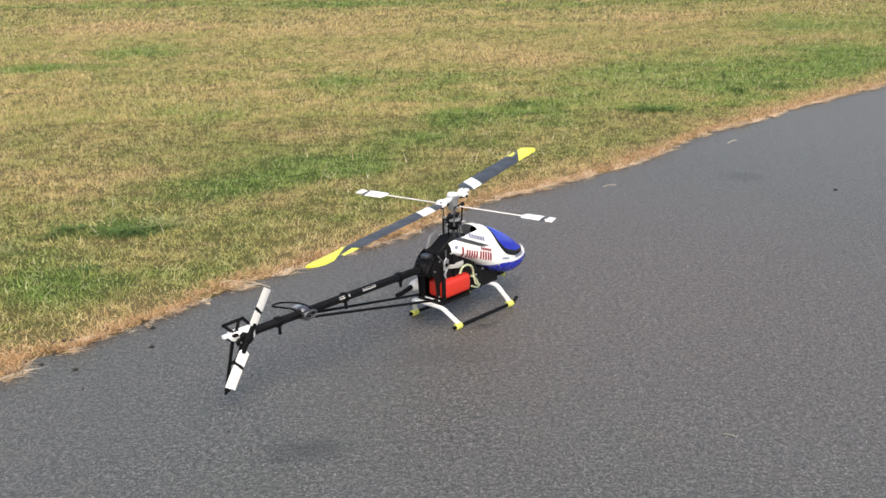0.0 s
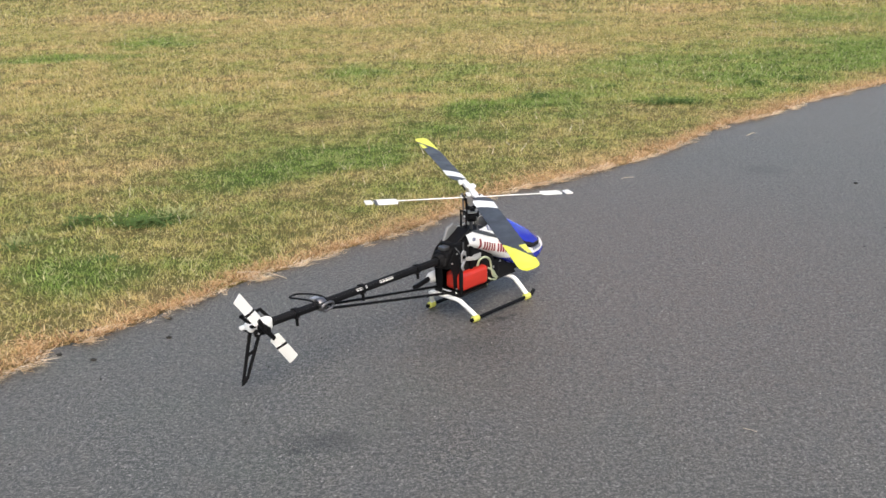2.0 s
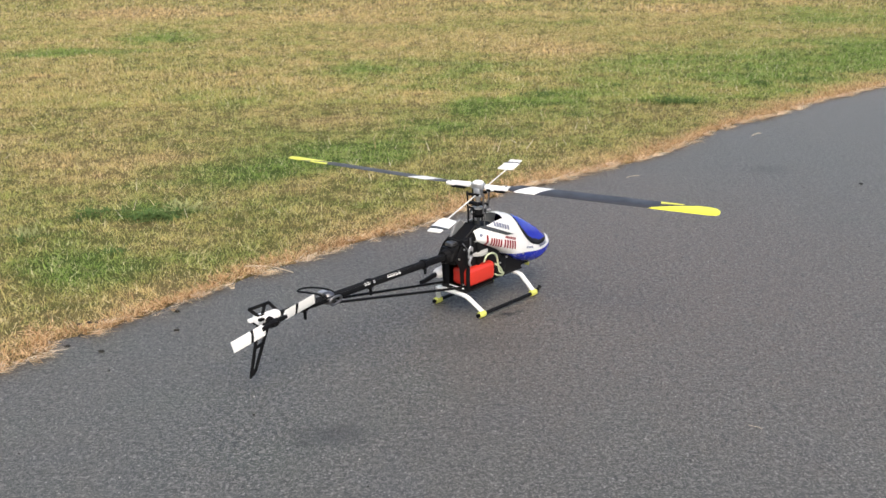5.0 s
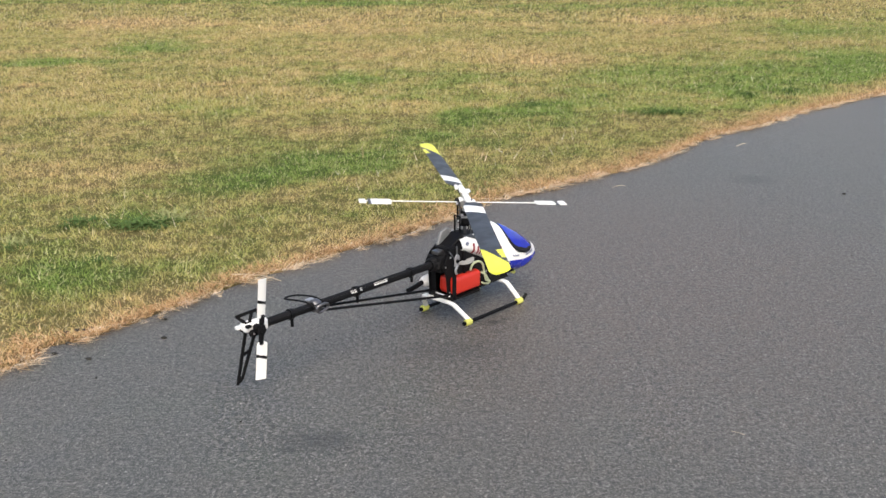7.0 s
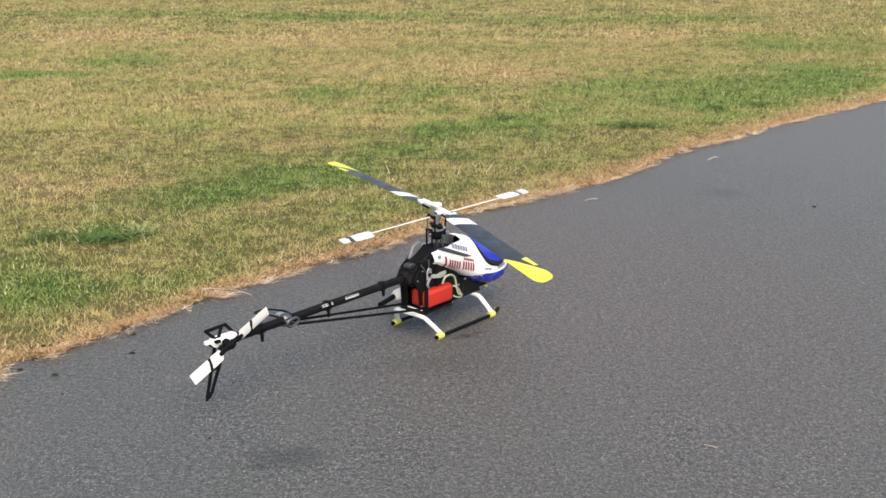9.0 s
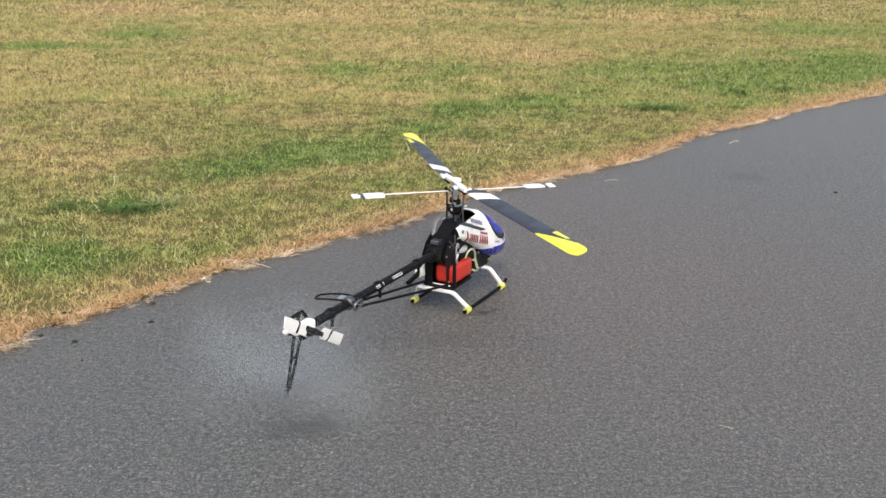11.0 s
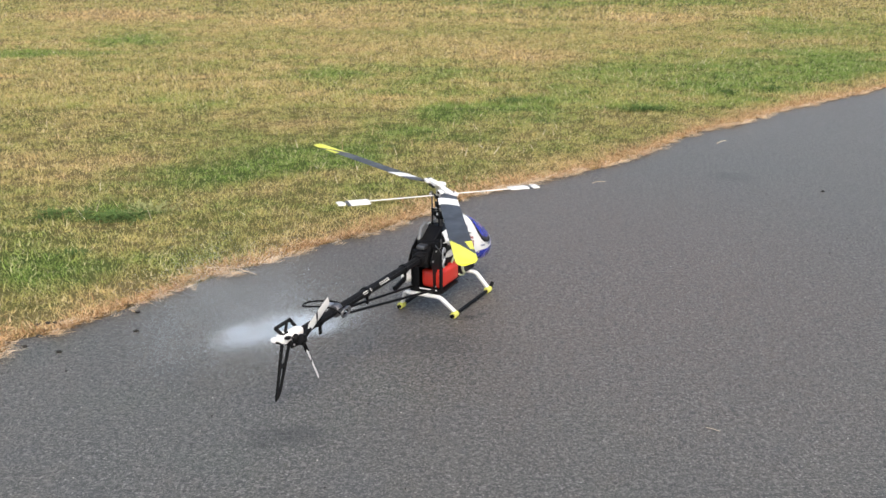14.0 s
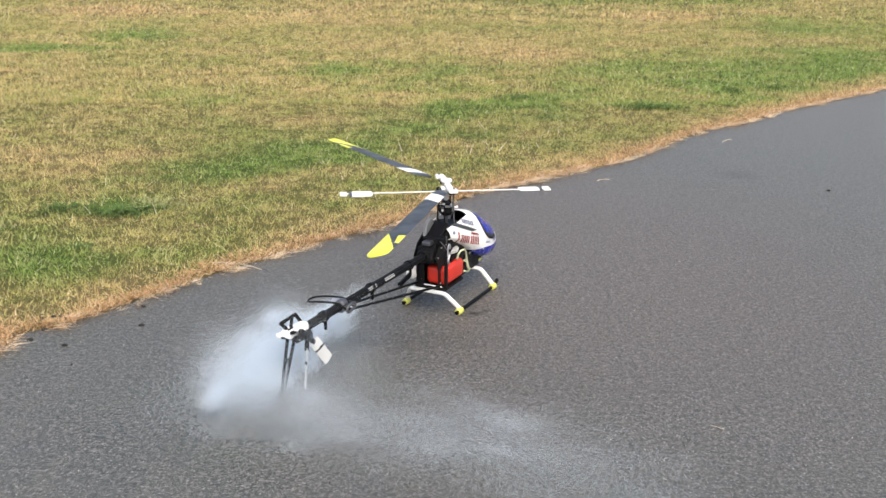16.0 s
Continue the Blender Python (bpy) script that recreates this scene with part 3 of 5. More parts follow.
def decal(bm, corners, sub=4):
    """A thin patch on the canopy's right skin; corners are four (x, z)."""
    def skin(x, z, side, grow):
        t, b = c_top(x), c_bot(x)
        s = (z - (t + b) / 2) / ((t - b) / 2)
        p = canopy_point(x, max(-0.99, min(0.99, s)), grow)
        return (p.x, p.y * side, p.z)
    (ax, az), (bx, bz), (cx, cz), (dx, dz) = corners
    for side in (1,):
        g = {}
        for i in range(sub + 1):
            for j in range(sub + 1):
                u, v = i / sub, j / sub
                x = (1 - v) * ((1 - u) * ax + u * bx) + v * ((1 - u) * dx + u * cx)
                z = (1 - v) * ((1 - u) * az + u * bz) + v * ((1 - u) * dz + u * cz)
                g[i, j] = bm.verts.new(skin(x, z, side, 0.0022))
        for i in range(sub):
            for j in range(sub):
                bm.faces.new((g[i, j], g[i + 1, j], g[i + 1, j + 1], g[i, j + 1]))


def lettering(x0, z0, x1, z1, high, widths, gap=0.25):
    """Slanted bars, one for a letter, along a line on the skin."""
    bm = bmesh.new()
    total = sum(widths) + gap * (len(widths) - 1)
    at = 0.0
    for w in widths:
        a, b = at / total, (at + w) / total
        xa, xb, za, zb = x0 + (x1 - x0) * a, x0 + (x1 - x0) * b, z0 + (z1 - z0) * a, z0 + (z1 - z0) * b
        decal(bm, ((xa, za), (xb, zb), (xb + 0.002, zb + high), (xa + 0.002, za + high)), 3)
        at += w + gap
    return bm


def blade_mesh(r0, r1, chord, lead, thick, pitch, zone, nr=90, nc=10, taper=0.0):
    """A rotor blade along +x with an aerofoil section. zone(r, c) gives the material slot, c from 0 at the leading edge to 1."""
    bm = bmesh.new()
    turn = Matrix.Rotation(radians(pitch), 4, 'X')

    def pt(r, c, up):
        k = min(1.0, 0.45 + (r - r0) / (0.10 * (r1 - r0))) if r < r0 + 0.06 * (r1 - r0) else 1.0
        if taper and r > r1 - taper:
            k *= math.sqrt(1 - 0.86 * ((r - r1 + taper) / taper) ** 3)
        th = thick * (1.6 * math.sqrt(max(c, 0)) * (1 - c) + 0.05)
        return turn @ Vector((r, (lead + (c - 0.0) * chord) * k, th * (0.62 if up else -0.38)))
    g = {}
    for i in range(nr + 1):
        for j in range(nc + 1):
            for up in (0, 1):
                g[i, j, up] = bm.verts.new(pt(r0 + (r1 - r0) * i / nr, j / nc, up))
    for i in range(nr):
        for j in range(nc):
            k = zone(r0 + (r1 - r0) * (i + 0.5) / nr, (j + 0.5) / nc)
            for up in (0, 1):
                q = [g[i, j, up], g[i + 1, j, up], g[i + 1, j + 1, up], g[i, j + 1, up]]
                bm.faces.new(q if up else q[::-1]).material_index = k
    for i in range(nr):
        k = zone(r0 + (r1 - r0) * (i + 0.5) / nr, 0.0), zone(r0 + (r1 - r0) * (i + 0.5) / nr, 1.0)
        bm.faces.new((g[i, 0, 0], g[i + 1, 0, 0], g[i + 1, 0, 1], g[i, 0, 1])).material_index = k[0]
        bm.faces.new((g[i, nc, 1], g[i + 1, nc, 1], g[i + 1, nc, 0], g[i, nc, 0])).material_index = k[1]
    for i, k in ((0, zone(r0, 0.5)), (nr, zone(r1, 0.5))):
        ring = [g[i, j, 1] for j in range(nc + 1)] + [g[i, j, 0] for j in range(nc, -1, -1)]
        bm.faces.new(ring if i else ring[::-1]).material_index = k
    return bm


def spun(bm, degrees):
    bmesh.ops.transform(bm, matrix=Matrix.Rotation(radians(degrees), 4, 'Z'), verts=bm.verts)
    return bm


def main_zone(r, c):
    """Yellow tip that narrows along the leading edge, with a second yellow flash behind it; white band near the root."""
    if c < 0.90 * (r - 0.570) / 0.13 or (0.597 + 0.02 * (1 - c) < r < 0.650 + 0.022 * c and c > 0.66 + 2.2 * (r - 0.600)):
        return 1
    if 0.132 + 0.045 * c < r < 0.205 + 0.045 * c:
        return 2
    return 0


def tail_zone(r, c):
    return 1 if 0.070 + 0.010 * c < r < 0.079 + 0.010 * c else 0


HUB, TAIL_HUB = (0.097, 0.0, 0.412), (-0.785, -0.035, 0.207)


def build_helicopter():
    heli = empty("model_helicopter", pose(0.0071, 3.2865, 0, 0, 0, 46.6))
    tagged(heli, "white and blue nitro model helicopter with red tank and yellow-tipped rotor", "model helicopter")
    # landing gear
    for y in (0.1, -0.1):
        sk = part("skid", tube(bmesh.new(), smooth_line([(-0.012, y, 0.0105), (0.1, y, 0.0105), (0.27, y, 0.0105), (0.292, y, 0.016), (0.305, y, 0.026)], 5), 0.0062), BLACK, heli, "black tubular skid")
        for x in (0.002, 0.268):
            part("rubber_cap", tube(bmesh.new(), [(x - 0.016, y, 0.0115), (x - 0.013, y, 0.0115), (x + 0.010, y, 0.0115), (x + 0.013, y, 0.0115)], [0.0085, 0.0112, 0.0112, 0.0085], 14), LIME, sk, "yellow rubber skid cap")
        part("end_plug", tube(bmesh.new(), [(-0.021, y, 0.0105), (-0.012, y, 0.0105)], 0.0068, 10), BLACK, sk)
    for x0, x1, lab in ((0.006, -0.040, "white plastic landing gear arch"), (0.268, 0.240, "white plastic landing gear arch")):
        bm = bmesh.new()
        half = [(x0, 0.1, 0.016), (x0 * 0.6 + x1 * 0.4, 0.086, 0.042), (x0 * 0.12 + x1 * 0.88, 0.068, 0.073), (x1, 0.063, 0.078), (x1, 0.056, 0.080), (x1, 0.0, 0.080)]
        path = [Vector((x, -y, z)) for x, y, z in half] + [Vector(q) for q in reversed(half[:-1])]
        prev = None
        for i, p in enumerate(path):
            d = (path[min(i + 1, len(path) - 1)] - path[max(i - 1, 0)]).normalized()
            n = Vector((1, 0, 0)).cross(d).normalized() * 0.0042
            ring = [bm.verts.new(p + n * a + Vector((0.0095 * b, 0, 0))) for a, b in ((1, 0.8), (1, -0.8), (0.4, -1), (-1, -0.8), (-1, 0.8), (0.4, 1))]
            if prev:
                for k in range(6):
                    bm.faces.new((prev[k], prev[(k + 1) % 6], ring[(k + 1) % 6], ring[k]))
            prev = ring
        bmesh.ops.recalc_face_normals(bm, faces=bm.faces)
        part("skid_arch", bm, WHITE, heli, lab)
    # chassis plates
    side = [(-0.034, 0.090), (0.06, 0.086), (0.16, 0.088), (0.27, 0.092), (0.275, 0.118), (0.17, 0.150), (0.14, 0.205), (0.10, 0.245), (0.07, 0.268), (0.02, 0.270), (-0.034, 0.236), (-0.058, 0.200), (-0.040, 0.165)]
    lower = [(-0.034, 0.083), (0.27, 0.083), (0.275, 0.100), (-0.034, 0.100)]
    for y in (-0.040, 0.040):
        part("side_plate", slab(bmesh.new(), side, "y", y - 0.0012, y + 0.0012, 0.0004), CARBON, heli, "black carbon fibre side plate", smooth=False)
    part("bottom_plate", slab(bmesh.new(), [(-0.034, -0.066), (0.10, -0.064), (0.12, -0.044), (0.275, -0.042), (0.275, 0.042), (0.12, 0.044), (-0.034, 0.048)], "z", 0.086, 0.091), CARBON, heli, smooth=False)
    for x, y in ((-0.024, -0.062), (0.046, -0.045)):
        part("frame_post", box(bmesh.new(), (x, y, 0.155 if x < 0 else 0.20), (0.013, 0.008, 0.135) if x < 0 else (0.014, 0.005, 0.10), 0.0015), BLACK, heli)
    part("rear_plate", box(bmesh.new(), (-0.033, -0.008, 0.0925), (0.003, 0.108, 0.019), 0.001), BLACK, heli)
    part("rear_plate", box(bmesh.new(), (-0.031, 0.030, 0.145), (0.003, 0.030, 0.090), 0.001), BLACK, heli)
    part("rear_rail", box(bmesh.new(), (-0.0345, -0.020, 0.0985), (0.003, 0.066, 0.004), 0.001), WHITE, heli, "thin white rail behind the tank")
    part("upper_block", box(box(box(bmesh.new(), (0.014, 0, 0.238), (0.075, 0.056, 0.036), 0.006), (0.060, 0, 0.258), (0.070, 0.054, 0.024), 0.006), (-0.022, 0, 0.205), (0.066, 0.062, 0.058), 0.008), BLACK, heli, "black gear and bearing block")
    part("boom_clamp", tube(bmesh.new(), [(-0.075, 0, 0.206), (-0.07, 0, 0.206), (0.0, 0, 0.206)], [0.019, 0.023, 0.025], 20), BLACK, heli)
    part("rear_fairing", slab(bmesh.new(), [(-0.066, 0.192), (-0.058, 0.218), (-0.022, 0.244), (0.022, 0.270), (0.058, 0.290), (0.074, 0.200)], "y", -0.028, 0.028, 0.004), BLACK, heli)
    for x, y, z in ((-0.004, -0.036, 0.246),):
        sv = part("servo", box(box(bmesh.new(), (x, y, z), (0.040, 0.020, 0.026), 0.002), (x, y, z - 0.006), (0.052, 0.018, 0.003), 0.0008), BLACK, heli, "black servo")
        part("servo_horn", box(bmesh.new(), (x + 0.008, y * 1.34, z + 0.004), (0.007, 0.003, 0.026), 0.001), STEEL, sv)
    gear = bmesh.new()
    tube(gear, [(0.097, 0, 0.268), (0.097, 0, 0.276)], 0.050, 48)
    part("main_gear", gear, BLACK, heli, "dark moulded main gear")
    part("gyro", box(bmesh.new(), (-0.036, 0.0, 0.243), (0.030, 0.030, 0.014), 0.003), STEEL, heli)
    for x, z in ((-0.026, 0.108), (0.010, 0.232), (0.060, 0.252), (0.100, 0.236), (-0.044, 0.200), (-0.020, 0.228)):
        part("screw", tube(bmesh.new(), [(x, -0.040, z), (x, -0.0445, z)], 0.0032, 8), SILVER, heli)
    part("antenna_wire", tube(bmesh.new(), smooth_line([(-0.03, -0.044, 0.252), (-0.02, -0.060, 0.225), (-0.026, -0.066, 0.190), (-0.018, -0.066, 0.178)], 5), 0.0016, 6), STEEL, heli)
    part("fan_shroud", slab(bmesh.new(), [(-0.012, 0.255), (0.048, 0.262), (0.052, 0.292), (0.036, 0.306), (0.006, 0.296)], "y", 0.022, 0.034, 0.003), SHROUD, heli, "pale grey smoky plastic fan shroud")
    part("engine_block", box(box(bmesh.new(), (0.120, 0, 0.150), (0.09, 0.060, 0.09), 0.008), (0.165, -0.02, 0.130), (0.05, 0.05, 0.05), 0.01), BLACK, heli)
    for k in range(6):
        part("cooling_fin", box(bmesh.new(), (0.115, 0, 0.196 + k * 0.006), (0.062, 0.074, 0.0022), 0.0006), STEEL, heli, smooth=False)
    part("drive_gear", tube(bmesh.new(), [(0.058, -0.018, 0.1925), (0.058, -0.018, 0.1935), (0.058, -0.018, 0.2025), (0.058, -0.018, 0.2035)], [0.042, 0.044, 0.044, 0.042], 48), GEAR, heli, "pale grey moulded drive gear")
    br = part("bell_crank", slab(bmesh.new(), [(-0.030, 0.205), (-0.008, 0.205), (-0.006, 0.238), (-0.018, 0.246), (-0.028, 0.236)], "y", -0.071, -0.067, 0.001), SILVER, heli, "chrome bell crank with a dark centre")
    part("bell_crank_hole", tube(bmesh.new(), [(-0.018, -0.0735, 0.222), (-0.018, -0.066, 0.222)], 0.0065, 12), BLACK, br)
    part("link_rod", tube(bmesh.new(), smooth_line([(-0.018, -0.072, 0.208), (-0.026, -0.070, 0.190), (-0.020, -0.070, 0.178)], 5), 0.004, 8), SILVER, heli)
    part("servo", box(box(bmesh.new(), (0.20, -0.030, 0.140), (0.040, 0.022, 0.042), 0.003), (0.20, -0.030, 0.165), (0.012, 0.012, 0.014), 0.003), BLACK, heli)
    part("receiver_box", box(bmesh.new(), (0.235, 0, 0.118), (0.060, 0.064, 0.050), 0.006), BLACK, heli)
    part("front_tray", box(bmesh.new(), (0.292, 0, 0.098), (0.075, 0.058, 0.016), 0.005), BLACK, heli)
    part("glow_plug", tube(bmesh.new(), [(0.330, -0.012, 0.083), (0.345, -0.012, 0.078)], [0.005, 0.007], 10), LIME, heli)
    for k in range(3):
        part("screw", tube(bmesh.new(), [(0.12 + 0.035 * k, -0.043, 0.125 + 0.012 * k), (0.12 + 0.035 * k, -0.0465, 0.125 + 0.012 * k)], 0.004, 10), SILVER, heli)
    # tank and pipes
    tank = part("fuel_tank", box(bmesh.new(), (0.047, -0.023, 0.1280), (0.134, 0.078, 0.064), 0.015, seg=4), RED, heli, "red translucent plastic fuel tank")
    part("fuel_tube", tube(bmesh.new(), smooth_line([(0.055, -0.062, 0.170), (0.062, -0.068, 0.192), (0.085, -0.072, 0.196), (0.108, -0.070, 0.180), (0.118, -0.068, 0.150), (0.125, -0.070, 0.120), (0.150, -0.066, 0.108)], 6), 0.0036, 8), TUBE, heli, "pale green silicone fuel tube")
    part("fuel_tube", tube(bmesh.new(), smooth_line([(0.108, -0.062, 0.150), (0.120, -0.068, 0.142), (0.138, -0.064, 0.125), (0.152, -0.060, 0.100), (0.128, -0.062, 0.104), (0.112, -0.062, 0.112)], 6), 0.0034, 8), TUBE, heli, "pale green silicone fuel tube")
    part("muffler", tube(bmesh.new(), [(0.10, 0.058, 0.130), (0.095, 0.058, 0.130), (0.0, 0.060, 0.129), (-0.04, 0.060, 0.128), (-0.052, 0.060, 0.127)], [0.014, 0.020, 0.020, 0.018, 0.012], 18), MUFFLER, heli, "pale exhaust muffler")
    part("exhaust_hose", tube(bmesh.new(), smooth_line([(-0.048, 0.060, 0.127), (-0.075, 0.060, 0.122), (-0.12, 0.058, 0.116)], 5), 0.0085, 12), BLACK, heli, "black rubber exhaust hose")
    # tail
    part("tail_boom", tube(bmesh.new(), [(-0.02, 0, 0.206), (-0.75, 0, 0.206)], 0.0124, 24), BOOM, heli, "long black carbon tail boom")
    for y in (0.042, -0.042):
        part("boom_strut", tube(bmesh.new(), [(-0.03, y, 0.098), (-0.06, y * 0.96, 0.104), (-0.535, y * 0.42, 0.190), (-0.552, y * 0.40, 0.193)], [0.0055, 0.0042, 0.0042, 0.006], 10), BLACK, heli, "thin black boom strut")
    for x, drop in ((-0.165, 0.02), (-0.40, 0.024), (-0.655, 0.026)):
        c = part("rod_guide", tube(bmesh.new(), [(x - 0.006, 0, 0.206), (x + 0.006, 0, 0.206)], 0.0165, 18), BLACK, heli)
        part("guide_tab", box(bmesh.new(), (x, -0.006, 0.206 - 0.012 - drop / 2), (0.008, 0.008, drop), 0.002), BLACK, c)
    part("tail_pushrod", tube(bmesh.new(), [(-0.02, -0.020, 0.222), (-0.75, -0.020, 0.214)], 0.0012, 6), BLACK, heli)
    for x0, n in ((-0.33, 5), (-0.425, 4)):
        for k in range(n):
            part("boom_mark", box(bmesh.new(), (x0 + 0.0115 * k, -0.0124, 0.2130), (0.0085, 0.0014, 0.0085), 0, Matrix.Rotation(radians(-32), 4, 'X')), MUFFLER, heli, "small white printed mark", smooth=False)
    st = part("stabiliser_clamp", tube(bmesh.new(), [(-0.575, 0, 0.206), (-0.571, 0, 0.206), (-0.552, 0, 0.206), (-0.548, 0, 0.206)], [0.0165, 0.0195, 0.0195, 0.0165], 20), STEEL, heli)
    bm = bmesh.new()
    tube(bm, smooth_line([(-0.548, -0.030, 0.205), (-0.545, 0.0, 0.222), (-0.555, 0.045, 0.224), (-0.580, 0.083, 0.222), (-0.612, 0.078, 0.222), (-0.600, 0.040, 0.223), (-0.590, 0.0, 0.222), (-0.580, -0.030, 0.205)], 5), 0.0028, 8)
    part("stabiliser_fin", bm, BLACK, st, "black skeleton horizontal stabiliser")
    part("stabiliser_plate", slab(bmesh.new(), [(-0.556, 0.010), (-0.558, 0.026), (-0.580, 0.024), (-0.578, 0.009)], "z", 0.2215, 0.2245), SILVER, st)
    part("stabiliser_ring", tube(bmesh.new(), smooth_line([(-0.545, -0.030, 0.198), (-0.538, -0.032, 0.208), (-0.55, -0.034, 0.218), (-0.575, -0.034, 0.216), (-0.582, -0.032, 0.205), (-0.570, -0.030, 0.194), (-0.545, -0.030, 0.198)], 5), 0.004, 8, cap=False), STEEL, st)
    gb = part("tail_gearbox", box(box(box(bmesh.new(), (-0.765, 0, 0.208), (0.044, 0.030, 0.036), 0.008, seg=3), (-0.795, 0.016, 0.206), (0.034, 0.034, 0.026), 0.007, seg=3), (-0.812, 0.034, 0.203), (0.022, 0.014, 0.012), 0.004), WHITE, heli, "white metal tail gearbox")
    part("tail_shaft", tube(bmesh.new(), [(-0.785, 0.02, 0.207), (-0.785, -0.045, 0.207)], 0.005, 12), STEEL, gb)
    part("pitch_slider", tube(bmesh.new(), [(-0.785, -0.012, 0.207), (-0.785, -0.024, 0.207)], [0.013, 0.010], 16), BLACK, gb)
    part("gearbox_cover", box(box(bmesh.new(), (-0.778, -0.004, 0.194), (0.046, 0.030, 0.012), 0.003), (-0.802, 0.024, 0.196), (0.020, 0.018, 0.010), 0.003), BLACK, gb)
    part("gearbox_plate", slab(bmesh.new(), [(-0.812, 0.188), (-0.764, 0.184), (-0.756, 0.200), (-0.770, 0.209), (-0.800, 0.205), (-0.815, 0.199)], "y", -0.0185, -0.0160, 0.0006), BLACK, gb, smooth=False)
    part("gearbox_screw", tube(bmesh.new(), [(-0.800, -0.0185, 0.195), (-0.800, -0.0215, 0.195)], 0.0028, 8), SILVER, gb)
    part("bell_arm", box(bmesh.new(), (-0.806, -0.004, 0.214), (0.016, 0.012, 0.008), 0.002), BLACK, gb)
    part("gearbox_band", box(bmesh.new(), (-0.790, 0.010, 0.217), (0.036, 0.006, 0.010), 0.002), BLACK, gb)
    fy = 0.018
    bm = bmesh.new()
    for a, b, w in (((-0.765, 0.190), (-0.824, 0.056), 0.0052), ((-0.800, 0.196), (-0.838, 0.052), 0.0052), ((-0.790, 0.132), (-0.820, 0.124), 0.005)):
        d = Vector((b[0] - a[0], 0, b[1] - a[1]))
        n = Vector((-d.z, 0, d.x)).normalized() * w
        slab(bm, [(a[0] + n.x, a[1] + n.z), (b[0] + n.x * 0.8, b[1] + n.z * 0.8), (b[0] - n.x * 0.8, b[1] - n.z * 0.8), (a[0] - n.x, a[1] - n.z)], "y", fy - 0.002, fy + 0.002)
    slab(bm, [(-0.818, 0.066), (-0.826, 0.048), (-0.843, 0.040), (-0.842, 0.058)], "y", fy - 0.0022, fy + 0.0022)
    part("lower_fin", bm, CARBON, heli, "black skeleton lower tail fin", smooth=False)
    bm = bmesh.new()
    for a, b in (((-0.738, 0.218), (-0.762, 0.246)), ((-0.762, 0.246), (-0.828, 0.244)), ((-0.828, 0.244), (-0.800, 0.216)), ((-0.775, 0.246), (-0.785, 0.216))):
        d = Vector((b[0] - a[0], 0, b[1] - a[1])).normalized()
        n = Vector((-d.z, 0, d.x)) * 0.0045
        a2, b2 = (a[0] - d.x * 0.003, a[1] - d.z * 0.003), (b[0] + d.x * 0.003, b[1] + d.z * 0.003)
        slab(bm, [(a2[0] + n.x, a2[1] + n.z), (b2[0] + n.x, b2[1] + n.z), (b2[0] - n.x, b2[1] - n.z), (a2[0] - n.x, a2[1] - n.z)], "y", fy - 0.002, fy + 0.002)
    part("upper_fin", bm, CARBON, heli, "black skeleton upper tail fin", smooth=False)
    # canopy
    shell = part("canopy", canopy_mesh("shell", 0.0), WHITE, heli, "glossy white fibreglass canopy")
    part("windscreen", canopy_mesh("screen", 0.0006), SCREEN, shell, "dark blue tinted windscreen")
    part("windscreen_rim", canopy_mesh("rim", 0.0005), GLOSSBLACK, shell, "glossy black windscreen border")
    part("windscreen_lining", canopy_mesh("screen", -0.0026), BLACK, shell)
    part("chin", canopy_mesh("chin", 0.0003), BLUE, shell, "glossy blue lower nose")
    bm = bmesh.new()
    decal(bm, ((0.050, 0.285), (0.085, 0.284), (0.205, 0.232), (0.170, 0.236)), 8)
    part("side_stripe", bm, DARKGREY, shell, "dark grey wedge stripe")
    part("red_lettering", lettering(0.073, 0.224, 0.081, 0.2215, 0.034, [1]), REDINK, shell, "red printed bars in place of lettering")
    part("red_lettering", lettering(0.092, 0.219, 0.142, 0.2015, 0.026, [0.5, 0.5, 0.5, 0.5, 0.5], 0.34), REDINK, shell, "red printed bars in place of lettering")
    part("red_lettering", lettering(0.153, 0.198, 0.206, 0.1800, 0.027, [0.5, 0.5, 0.5, 0.5, 0.5], 0.34), REDINK, shell, "red printed bars in place of lettering")
    part("red_lettering", lettering(0.160, 0.2285, 0.208, 0.2115, 0.007, [1, 1, 1, 1, 1, 1]), REDINK, shell)
    part("grey_lettering", lettering(0.120, 0.276, 0.185, 0.250, 0.014, [1, 1, 1, 1, 1, 1]), GREYINK, shell, "small grey printed bars")
    part("grey_lettering", lettering(0.345, 0.151, 0.405, 0.148, 0.010, [1, 1, 1, 1, 1]), GREYINK, shell)
    part("grey_lettering", lettering(0.262, 0.170, 0.300, 0.160, 0.006, [1, 1, 1, 1]), GREYINK, shell)
    bm = bmesh.new()
    for a, b in zip(range(12), range(1, 13)):
        xa, xb = 0.268 + 0.0102 * a, 0.268 + 0.0102 * b
        za, zb = canopy_point(xa, screen_low(xa)).z, canopy_point(xb, screen_low(xb)).z
        decal(bm, ((xa, za - 0.001), (xb, zb - 0.001), (xb, zb + 0.006), (xa, za + 0.006)), 1)
    part("screen_seal", bm, BLACK, shell)
    for sgn in (1, -1):
        p = canopy_point(0.052, 0.0)
        part("canopy_grommet", tube(bmesh.new(), [(p.x, p.y * sgn, p.z), (p.x, (p.y - 0.004) * sgn, p.z)], 0.006, 12), GREYINK, shell)
        p = canopy_point(0.245, -0.62)
        part("canopy_screw", tube(bmesh.new(), [(p.x, p.y * sgn, p.z), (p.x, (p.y - 0.003) * sgn, p.z)], 0.004, 10), SILVER, shell)
